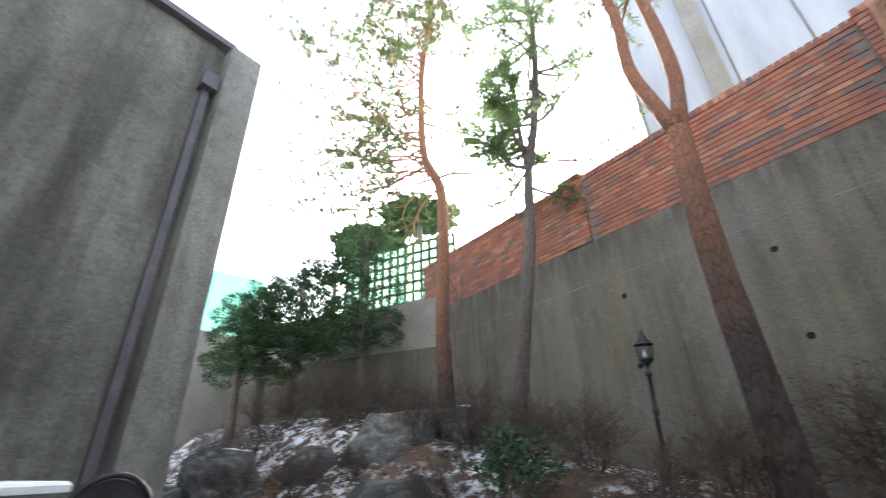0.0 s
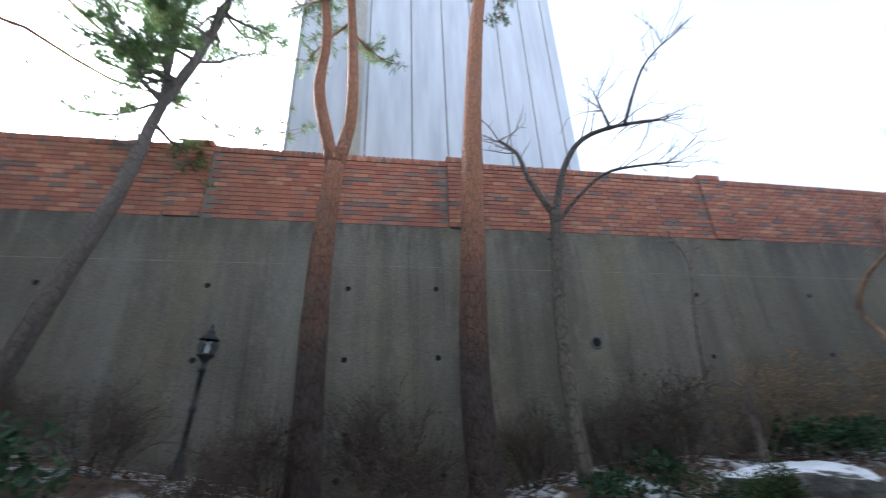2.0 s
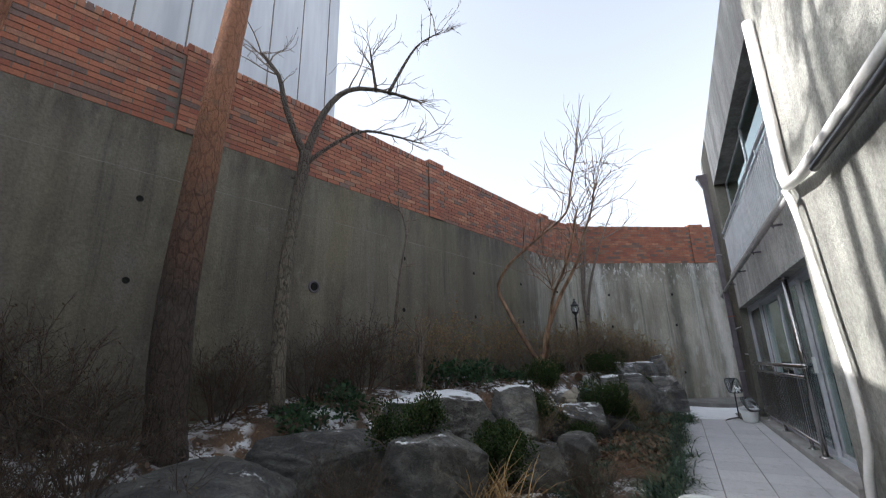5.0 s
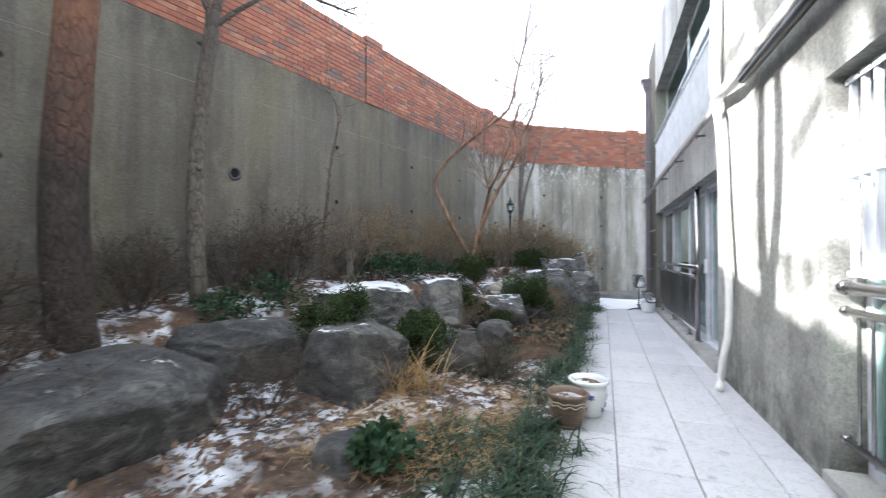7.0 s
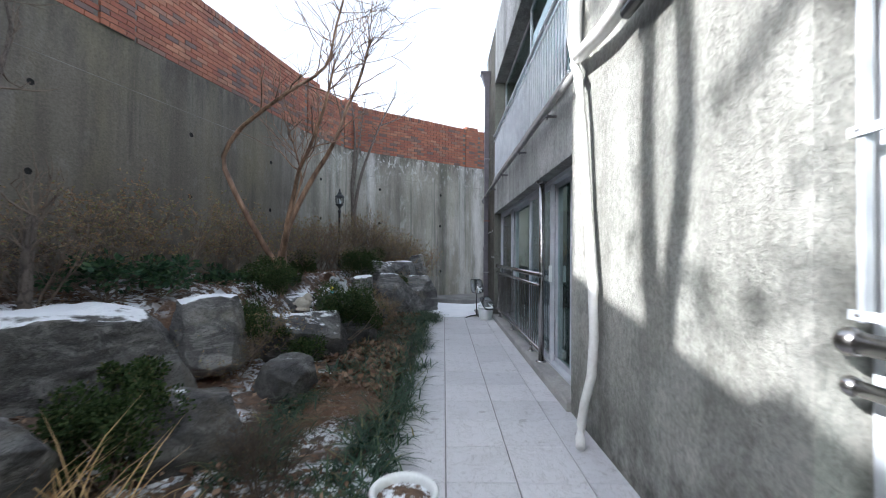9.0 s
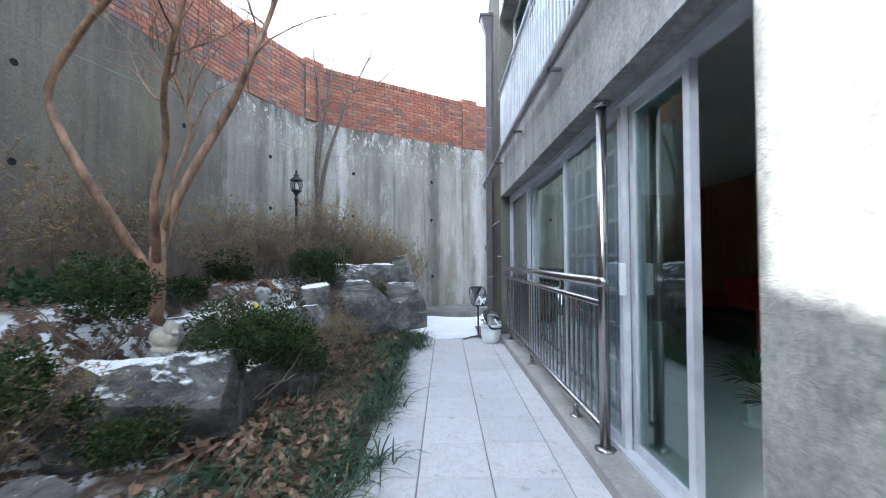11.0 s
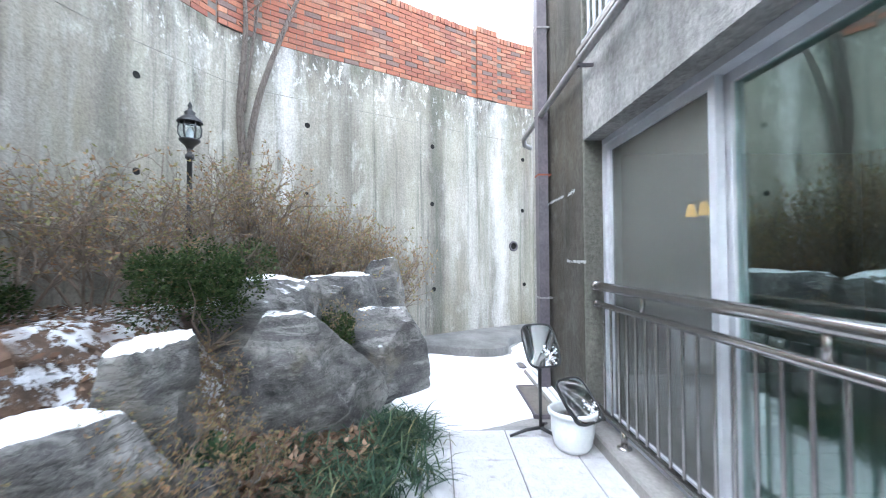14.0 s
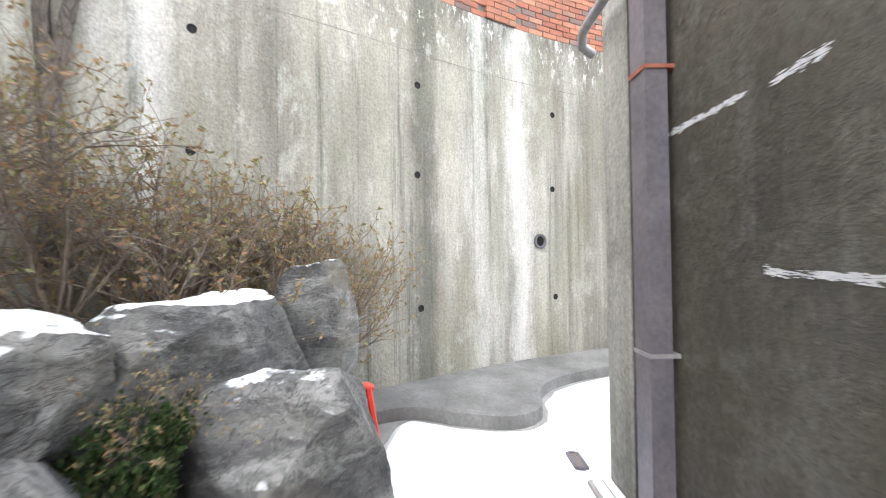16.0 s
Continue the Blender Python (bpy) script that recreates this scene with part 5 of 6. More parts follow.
rnd = random.Random(5)
for x, y, size in [(-6.8, 3.0, 1.2), (-6.3, 2.4, 1.1), (-5.9, 3.1, 1.1), (-5.3, 2.6, 0.9), (-5.4, 1.9, 0.9), (-4.6, 2.9, 1.0), (-4.2, 3.3, 0.8), (-4.4, 2.2, 0.8), (-3.6, 2.5, 0.8), (-3.0, 3.2, 0.9), (-2.8, 2.4, 0.7), (-6.9, 4.2, 1.1), (-5.6, 4.6, 1.2), (-4.7, 4.6, 1.1), (-5.2, 3.9, 1.1), (-6.4, 3.6, 1.2), (-3.9, 4.0, 1.0), (-3.2, 4.2, 1.1), (-2.7, 4.6, 1.0), (-2.5, 3.7, 1.0), (-1.9, 4.2, 1.1), (-1.9, 3.2, 0.9), (-1.2, 3.6, 1.0), (-0.7, 4.1, 1.1), (-1.0, 2.9, 0.9), (-0.2, 3.5, 1.0), (0.3, 4.2, 1.15), (0.6, 3.7, 0.9), (1.9, 4.15, 0.9), (0.1, 2.9, 0.8), (-0.6, 2.7, 0.8),
                   (2.8, 3.8, 0.8), (3.4, 3.6, 1.0), (4.4, 3.4, 1.15), (5.0, 3.2, 1.1), (5.6, 3.1, 1.2), (6.7, 2.9, 1.1), (7.7, 2.75, 1.1), (8.7, 2.5, 1.15), (9.2, 2.25, 1.1), (9.6, 2.1, 1.1), (10.0, 1.75, 1.1), (10.4, 1.55, 1.15), (10.75, 1.3, 1.15), (11.0, 1.15, 1.2), (11.3, 0.95, 1.15),
                   (4.55, 1.75, 0.55), (5.1, 1.9, 0.65), (5.25, 1.5, 0.5), (8.35, 1.15, 0.5), (8.2, 0.85, 0.4), (7.15, 1.0, 0.45), (7.5, 0.95, 0.5), (7.85, 1.08, 0.55), (8.62, 1.3, 0.55), (2.9, 0.75, 0.4), (1.45, 2.1, 0.5), (9.9, 0.85, 0.5), (11.15, 1.3, 1.25), (11.6, 0.95, 1.2), (11.7, 0.75, 1.05)]:
    if x < 0:
        size *= 0.5 if y < 3.35 else 0.68
    z = ground_z(x, y) + (0.35 if x > 9.4 and y < 1.8 else 0.0)
    azalea(x, y, size * rnd.uniform(0.92, 1.08), rnd.randint(3, 4) if x < 4.2 else rnd.randint(0, 2), rnd.uniform(0, 360), z)


def leaf_dome(name, label, x, y, z, r, h, seed, n, length, width, material, upright=0.3, stems=8):
    rnd = random.Random(seed)
    root = thing(name, (x, y, z), label, "bush")
    wood, g = Geo(), Geo()
    for k in range(stems):
        a = 6.283 * k / stems
        wood.tube(wander((0, 0, -0.08), (math.cos(a), math.sin(a), 1.0), h * 0.9, 4, rnd, 0.25), taper(0.01, 0.003, 5), 4, False)
    lumps = [(Vector((rnd.uniform(-0.78, 0.78) * r, rnd.uniform(-0.78, 0.78) * r, h * rnd.uniform(0.3, 0.85))), rnd.uniform(0.22, 0.5)) for _ in range(17)]
    for _ in range(n):
        c, s = rnd.choice(lumps)
        d = Vector((rnd.gauss(0, 1), rnd.gauss(0, 1), rnd.gauss(0.15, 0.8))).normalized()
        p = c + Vector((d.x * r * s, d.y * r * s, d.z * h * s * 0.6)) * rnd.uniform(0.55, 1.12)
        if p.z < 0.01:
            continue
        e = (d + Vector((rnd.gauss(0, 0.6), rnd.gauss(0, 0.6), upright + rnd.gauss(0, 0.5)))).normalized()
        g.card(p, e, e.cross(Vector((rnd.gauss(0, 1), rnd.gauss(0, 1), rnd.gauss(0, 1)))).normalized(), length * rnd.uniform(0.7, 1.2), width)
    wood.ob("branchwork", TWIG, root, "", True)
    g.ob("foliage", material, root)


BOXES = [(2.85, 1.52, 0.12, 0.27, 0.45), (2.32, 2.13, 0.35, 0.29, 0.62), (6.05, 1.08, 0.22, 0.36, 0.66), (4.95, 1.75, 0.3, 0.26, 0.45), (9.05, 1.42, 0.72, 0.36, 0.62), (8.45, 2.45, 0.8, 0.28, 0.5), (9.85, 0.82, 0.35, 0.27, 0.48), (3.25, 1.68, 0.4, 0.16, 0.22), (7.05, 2.2, 0.72, 0.2, 0.3), (5.3, 1.35, 0.08, 0.3, 0.42), (5.83, 2.0, 0.6, 0.3, 0.62), (6.72, 0.98, 0.12, 0.3, 0.5)]
for i, (x, y, z, r, h) in enumerate(BOXES):
    leaf_dome("boxwood_bush", "small green boxwood bush with fine leaves", x, y, z, r, h, 80 + i, int(9000 * (r / 0.35) ** 1.6), 0.026, 0.008, BOX)
for i, (x, y, z, r, h) in enumerate([(2.35, 3.5, 0.3, 0.3, 0.55), (2.9, 3.5, 0.5, 0.32, 0.5), (4.7, 3.05, 0.85, 0.35, 0.4), (5.2, 2.8, 0.85, 0.3, 0.35), (-2.2, 3.3, 0.8, 0.4, 0.55), (1.15, 1.0, 0.05, 0.15, 0.2), (6.1, 2.6, 0.8, 0.3, 0.3), (8.3, 1.0, 0.05, 0.16, 0.3)]):
    leaf_dome("evergreen_shrub", "low evergreen shrub with dark glossy leaves", x, y, z, r, h, 110 + i, 620, 0.075, 0.017, GLOSSY, 0.1)


# ---- grasses ----
def blades(name, spots, seed, n, length, width, material, label, droop=1.0):
    rnd = random.Random(seed)
    g = Geo()
    for x, y, spread in spots:
        z = ground_z(x, y) if y > 0.16 else 0.0
        for _ in range(n):
            a = rnd.uniform(0, 6.283)
            px, py = x + rnd.gauss(0, spread), y + rnd.gauss(0, spread)
            ln = length * rnd.uniform(0.6, 1.25)
            d = Vector((math.cos(a) * rnd.uniform(0.2, 0.8), math.sin(a) * rnd.uniform(0.2, 0.8), 1.0)).normalized()
            s = Vector((-math.sin(a), math.cos(a), 0)) * width
            p = Vector((px, py, max(z - 0.02, 0.0)))
            vs = []
            for k in range(4):
                w = (1.0, 1.0, 0.75, 0.08)[k]
                vs += [p - s * w, p + s * w]
                d = (d + Vector((d.x * 0.35, d.y * 0.35, -0.42 * droop))).normalized()
                p = p + d * (ln / 3)
                p.z = max(p.z, 0.012)
            g.add(vs, ((0, 1, 3, 2), (2, 3, 5, 4), (4, 5, 7, 6)))
    o = g.ob(name, material)
    return tagged(o, label, "grass", "", "stuff")


rnd = random.Random(9)
edge = [(0.6 + 0.062 * k + rnd.uniform(-0.03, 0.03), 0.25 + rnd.gauss(0, 0.085), 0.06) for k in range(142) if not 26 <= k <= 30]
edge += [(x, y, 0.07) for x, y in [(rnd.uniform(2.9, 4.3), rnd.uniform(0.85, 1.05)) for _ in range(22)]]
edge += [(rnd.uniform(1.0, 2.0), rnd.uniform(0.45, 0.9), 0.07) for _ in range(14)]
edge += [(rnd.uniform(4.6, 7.6), rnd.uniform(0.45, 0.95), 0.08) for _ in range(58)]
edge += [(rnd.uniform(7.2, 8.9), rnd.uniform(0.35, 0.85), 0.08) for _ in range(34)]
edge += [(rnd.uniform(8.4, 9.5), rnd.uniform(0.0, 0.5), 0.07) for _ in range(26)]
edge += [(rnd.uniform(6.6, 7.3), rnd.uniform(2.1, 2.45), 0.08) for _ in range(10)]
blades("mondo_grass", edge, 21, 34, 0.25, 0.0055, LILY, "dark green mondo grass edging the path")
blades("dry_stalks", [(rnd.uniform(2.1, 2.5), rnd.uniform(1.2, 1.6), 0.06) for _ in range(11)], 22, 8, 0.58, 0.0045, STRAW, "pale dry grass stalks in the bed", 0.35)

# fallen leaves and pine straw
def scatter(name, n, seed, box, length, width, material, label, flat=0.35):
    rnd = random.Random(seed)
    g = Geo()
    while len(g.f) < n:
        x, y = rnd.uniform(box[0], box[1]), rnd.uniform(box[2], box[3])
        if y > wall_y(x) - 0.05 or noise.noise((x * 1.1, y * 1.1, seed)) < -0.25:
            continue
        p = Vector((x, y, ground_z(x, y) + 0.028 + 0.02 * rnd.random()))
        a = rnd.uniform(0, 6.283)
        e = Vector((math.cos(a), math.sin(a), rnd.gauss(0, flat))).normalized()
        s = e.cross(Vector((rnd.gauss(0, flat), rnd.gauss(0, flat), 1))).normalized()
        g.card(p, e, s, length * rnd.uniform(0.6, 1.3), width * rnd.uniform(0.6, 1.2))
    return tagged(g.ob(name, material), label, "leaves", "", "stuff")


scatter("fallen_leaves", 3800, 35, (4.4, 9.2, 0.28, 1.1), 0.085, 0.022, LITTER, "brown fallen leaves lying between the grass tufts", 0.5)
scatter("fallen_leaves", 11000, 31, (-5.5, 11.0, 0.3, 4.8), 0.07, 0.017, LITTER, "brown fallen leaves lying on soil and snow")
scatter("pine_straw", 5200, 32, (2.9, 4.9, 0.32, 0.85), 0.11, 0.0025, LITTER, "reddish pine straw raked on the bed", 0.12)
scatter("pine_straw", 3600, 33, (6.1, 9.0, 0.3, 0.8), 0.11, 0.0025, LITTER, "reddish pine straw raked on the bed", 0.12)
scatter("pine_straw", 3400, 34, (1.0, 2.7, 0.4, 1.5), 0.11, 0.0025, STRAW, "pale dry straw lying on patchy snow", 0.15)

# snow lying on the yard
OUTLINE = run_of([(9.22, -0.12), (9.9, 0.3), (10.6, 0.22), (11.4, 0.12), (11.72, 0.0), (11.58, -0.4), (11.5, -0.79), (11.69, -1.08), (12.13, -1.18), (12.46, -1.42), (12.8, -1.98), (13.05, -2.9), (11.6, -3.2), (11.0, -2.4), (10.86, -1.42), (10.2, -1.3), (9.75, -1.28), (9.55, -1.22), (9.5, -0.85), (9.3, -0.5), (9.22, -0.12)], 0.07)[:-1]
g = Geo()
n = len(OUTLINE)
for k, p in enumerate(OUTLINE):
    t = (OUTLINE[(k + 1) % n] - OUTLINE[k - 1]).normalized()
    side = Vector((t.y, -t.x))
    w = 0.03 * noise.noise((p.x * 6, p.y * 6, 2))
    a, b = p + side * w, p + side * (w + 0.045)
    g.v += [(a.x, a.y, -0.007), (b.x, b.y, 0.016 + 0.004 * noise.noise((p.x * 3, p.y * 3, 5)))]
    g.f.append((2 * k, 2 * k + 1, (2 * k + 3) % (2 * n), (2 * k + 2) % (2 * n)))
g.f.append(tuple(2 * k + 1 for k in range(n)))
tagged(g.ob("snow_patch", SNOW), "sheet of white snow lying on the yard", "snow", "", "stuff")

# ---- garden lamps ----
def lantern(x, y, z, h, s, label, lean=0.0):
    root = thing("garden_lamp", (x, y, z), label, "garden lamp", "black lantern posts")
    root.matrix_basis = pose(x, y, z, 0, lean, 0)
    p = h - 0.42 * s
    Geo().lathe([(0.075 * s, -0.05), (0.075 * s, 0.05), (0.05 * s, 0.1), (0.04 * s, 0.2), (0.026 * s, 0.26), (0.024 * s, p * 0.55), (0.034 * s, p * 0.56), (0.034 * s, p * 0.6), (0.022 * s, p * 0.62), (0.022 * s, p - 0.1), (0.036 * s, p - 0.09), (0.036 * s, p - 0.05), (0.02 * s, p - 0.04), (0.024 * s, p)], 14).ob("post", IRON, root, "", True)
    Geo().lathe([(0.024 * s, p), (0.04 * s, p + 0.03 * s), (0.085 * s, p + 0.07 * s), (0.085 * s, p + 0.085 * s), (0.03 * s, p + 0.09 * s)], 16).ob("bowl", IRON, root, "", True)
    gl = Geo().lathe([(0.06 * s, p + 0.088 * s), (0.085 * s, p + 0.13 * s), (0.088 * s, p + 0.18 * s), (0.075 * s, p + 0.235 * s)], 6).ob("glass", LAMP_GLASS, root, "six clear glass panes")
    gl.visible_shadow = False
    for k in range(6):
        a = 6.283 * k / 6
        c, d = math.cos(a), math.sin(a)
        Geo().tube([(0.062 * s * c, 0.062 * s * d, p + 0.085 * s), (0.089 * s * c, 0.089 * s * d, p + 0.13 * s), (0.092 * s * c, 0.092 * s * d, p + 0.18 * s), (0.078 * s * c, 0.078 * s * d, p + 0.24 * s)], 0.006 * s, 5).ob("rib", IRON, gl)
    Geo().lathe([(0.105 * s, p + 0.235 * s), (0.1 * s, p + 0.25 * s), (0.06 * s, p + 0.285 * s), (0.04 * s, p + 0.3 * s), (0.045 * s, p + 0.325 * s), (0.02 * s, p + 0.345 * s), (0.014 * s, p + 0.37 * s), (0.02 * s, p + 0.385 * s), (0.004 * s, p + 0.42 * s)], 16).ob("cap", IRON, root, "", True)
    Geo().lathe([(0.028 * s, p + 0.09 * s), (0.03 * s, p + 0.15 * s), (0.012 * s, p + 0.19 * s)], 10).ob("bulb", WHITE_PLASTIC, root, "", True)


lantern(10.1, 2.16, 0.8, 1.92, 1.05, "black iron garden lamp post before the concrete wall")
lantern(-1.46, 4.92, 0.9, 1.48, 0.98, "black iron garden lamp post, leaning, among bare bushes", 3.0)


# ---- small things ----
def pot(name, x, y, profile, n, material, label, soil_r, soil_z, z=0.006):
    root = thing(name, (x, y, z), label, "flowerpot")
    Geo().lathe(profile, n).ob("body", material, root, "", True)
    g = Geo()
    k0 = len(g.v)
    for r, zz in ((soil_r, soil_z), (soil_r * 0.5, soil_z + 0.015), (0.001, soil_z + 0.02)):
        for j in range(20):
            a = 6.283 * j / 20
            g.v.append((r * math.cos(a), r * math.sin(a), zz + 0.008 * noise.noise((r * 40, a * 3, x))))
    for i in range(2):
        for j in range(20):
            g.f.append((i * 20 + j, i * 20 + (j + 1) % 20, i * 20 + 20 + (j + 1) % 20, i * 20 + 20 + j))
    g.ob("soil", GROUND, root, "soil with dry leaves and snow crumbs", True)
    return root


ribs = [(0.0, 0.0), (0.085, 0.0)]
for k in range(6):
    z = 0.012 + k * 0.02
    ribs += [(0.088 + k * 0.006, z), (0.096 + k * 0.006, z + 0.007), (0.088 + k * 0.0065, z + 0.016)]
ribs += [(0.125, 0.15), (0.13, 0.2), (0.145, 0.215), (0.15, 0.235), (0.138, 0.245), (0.125, 0.235), (0.115, 0.2)]
bp = pot("flowerpot", 2.22, 0.11, ribs, 28, BROWN_GLAZE, "brown ribbed ceramic flowerpot with a cream wavy band", 0.117, 0.2)
for z, w in ((0.165, 0.008), (0.188, 0.004)):
    g = Geo()
    g.tube([(0.131 * math.cos(6.283 * k / 48), 0.131 * math.sin(6.283 * k / 48), z + w * math.sin(k * 1.3)) for k in range(49)], 0.004, 5, False)
    g.ob("relief_band", CREAM, bpy.data.objects[bp.children[0].name])
wp2 = pot("flowerpot", 2.5, -0.02, [(0, 0), (0.09, 0), (0.1, 0.02), (0.125, 0.12), (0.13, 0.2), (0.125, 0.235), (0.145, 0.245), (0.15, 0.265), (0.14, 0.275), (0.12, 0.26), (0.115, 0.23)], 28, PORCELAIN, "white porcelain flowerpot with a blue floral pattern", 0.116, 0.235)
rnd = random.Random(77)
for k in range(26):
    a, z = rnd.uniform(0, 6.283), rnd.uniform(0.05, 0.19)
    r = 0.1025 + (z - 0.02) * 0.2 + 0.006
    m = pose(math.cos(a) * r, math.sin(a) * r, z, 0, 0, math.degrees(a)) @ pose(0, 0, 0, 0, 84, 0)
    g = Geo()
    n = rnd.choice((5, 6))
    for q in range(n):
        b = 6.283 * q / n
        d = Vector((math.cos(b), math.sin(b), 0))
        g.card(m @ Vector((0, 0, 0)), (m.to_3x3() @ d).normalized(), (m.to_3x3() @ Vector((-d.y, d.x, 0))).normalized(), rnd.uniform(0.02, 0.03), 0.007)
    g.ob("flower_motif", BLUE_GLAZE, wp2)


def mirror_plate(parent, m, w=0.125, h=0.155):
    """A rounded rectangular convex mirror in a black rim."""
    out = []
    for k in range(40):
        a = 6.283 * k / 40
        c, s = math.cos(a), math.sin(a)
        out.append((w * math.copysign(abs(c) ** 0.45, c), h * math.copysign(abs(s) ** 0.45, s)))
    g = Geo(m)
    for f, z in ((0.97, -0.02), (1.03, -0.002), (1.03, 0.01), (0.965, 0.012), (0.945, 0.006)):
        g.v += [(x * f, y * f, z) for x, y in out]
    for i in range(4):
        for k in range(40):
            g.f.append((i * 40 + k, i * 40 + (k + 1) % 40, i * 40 + 40 + (k + 1) % 40, i * 40 + 40 + k))
    g.f.append(tuple(39 - k for k in range(40)))
    rim = g.ob("mirror_rim", IRON, parent, "black plastic rim and back")
    g = Geo(m)
    for f in (0.95, 0.7, 0.45, 0.2, 0.001):
        g.v += [(x * f, y * f, 0.006 + 0.014 * (1 - f * f)) for x, y in out]
    for i in range(4):
        for k in range(40):
            g.f.append((i * 40 + k, i * 40 + (k + 1) % 40, i * 40 + 40 + (k + 1) % 40, i * 40 + 40 + k))
    g.ob("mirror_glass", MIRROR, rim, "convex mirror glass dusted with snow", True)
    g = Geo(m)
    rnd = random.Random(4)
    for _ in range(46):
        x, y, r = rnd.gauss(0.03, 0.026), rnd.gauss(-0.075, 0.03), rnd.uniform(0.003, 0.009)
        g.v += [(x + r * math.cos(k * 1.05) * rnd.uniform(0.6, 1.2), y + r * math.sin(k * 1.05) * rnd.uniform(0.6, 1.2), 0.022) for k in range(6)]
        g.f.append(tuple(range(len(g.v) - 6, len(g.v))))
    g.ob("snow_crumbs", SNOW, rim)


ms = thing("mirror_stand", (9.15, -0.84, 0.0), "convex mirror on a black three-legged stand", "mirror stand")
Geo().tube([(0, 0, 0.05), (0, 0, 0.62)], 0.012, 10).ob("pole", IRON, ms, "", True)
for a in (95, 215, 335):
    c, s = math.cos(radians(a)), math.sin(radians(a))
    Geo().tube([(0, 0, 0.06), (0.1 * c, 0.1 * s, 0.05), (0.22 * c, 0.22 * s, 0.012)], [0.014, 0.012, 0.01], 8).ob("leg", IRON, ms, "", True)
mirror_plate(ms, pose(-0.03, 0.0, 0.64, 0, 0, -105) @ pose(0, 0, 0, 58, 0, 28))
bk = thing("plastic_pot", (8.94, -1.0, 0.006), "round white plastic planter on the tiles", "planter")
Geo().lathe([(0, 0), (0.095, 0.0), (0.12, 0.03), (0.137, 0.12), (0.14, 0.2), (0.14, 0.225), (0.158, 0.23), (0.16, 0.25), (0.148, 0.262), (0.135, 0.25), (0.13, 0.2)], 32).ob("body", WHITE_PLASTIC, bk, "", True)
Geo().lathe([(0.131, 0.19), (0.001, 0.2)], 24).ob("soil", GROUND, bk, "soil in the pot")
m2 = thing("loose_mirror", (8.9, -1.05, 0.20), "loose convex mirror leaning in the white planter", "mirror")
mirror_plate(m2, pose(0.0, 0.02, 0.13, 0, 0, -95) @ pose(0, 0, 0, 48, 0, 35))
Geo().tube([(0.0, 0.05, 0.0), (0.0, 0.02, 0.13)], 0.01, 8).ob("stub", IRON, m2)

# drains let into the yard
for x, y, w, d in ((9.85, -0.98, 0.75, 0.2), (11.0, -1.08, 0.2, 0.06)):
    gr = thing("drain_grate", (x, y, 0.0), "dark steel drain grate, half covered by snow", "drain")
    g = Geo()
    for a in (-1, 1):
        g.box(-w / 2, a * d / 2 - 0.01, -0.002, w / 2, a * d / 2 + 0.01, 0.032)
        g.box(a * w / 2 - 0.01, -d / 2 + 0.01, -0.002, a * w / 2 + 0.01, d / 2 - 0.01, 0.032)
    g.ob("frame", PIPE_DARK, gr)
    Geo().box(-w / 2 + 0.01, -d / 2 + 0.01, -0.004, w / 2 - 0.01, d / 2 - 0.01, 0.027).ob("cover", MORTAR, gr, "damp dark cover plate")

# red plastic chair half hidden behind the boulders
rc = thing("plastic_stool", (11.18, 0.3, 0.09), "red plastic stool tipped against the boulder", "stool", "", 20)
Geo(pose(0, 0, 0.34, 0, 28, 0)).lathe([(0.001, 0.012), (0.1, 0.014), (0.12, 0.0), (0.118, -0.03), (0.108, -0.03), (0.1, 0.0), (0.001, 0.0)], 24).ob("seat", RED_PLASTIC, rc, "", True)
for k in range(4):
    a = 0.8 + 1.5708 * k
    t = pose(0, 0, 0.34, 0, 28, 0) @ Vector((0.095 * math.cos(a), 0.095 * math.sin(a), -0.02))
    e = Vector((0.17 * math.cos(a), 0.17 * math.sin(a), 0.015))
    Geo().tube([t, t.lerp(e, 0.5) + Vector((0.01, 0, 0)), e], [0.024, 0.02, 0.016], 6).ob("leg", RED_PLASTIC, rc)


# carved animals and a small toy on the rocks
def carved(name, at, lumps, material, label, turn, s=1.0):
    bm = bmesh.new()
    for c, r, sc in lumps:
        bmesh.ops.create_icosphere(bm, subdivisions=3, radius=r * s, matrix=Matrix.Translation(Vector(c) * s) @ Matrix.Diagonal((*sc, 1)))
    me = bpy.data.meshes.new(name)
    bm.to_mesh(me)
    bm.free()
    me.materials.append(material)
    for v in me.vertices:
        v.co += Vector((noise.noise(v.co * 40), noise.noise(v.co * 40 + Vector((5, 0, 0))), noise.noise(v.co * 40 + Vector((0, 5, 0))))) * 0.006
    me.polygons.foreach_set("use_smooth", [True] * len(me.polygons))
    o = new(name, me)
    m = o.modifiers.new("fuse", "REMESH")
    m.mode, m.voxel_size, m.use_smooth_shade = "VOXEL", 0.006, True
    o.matrix_basis = pose(*at, 0, 0, turn)
    return tagged(o, label, "statue")


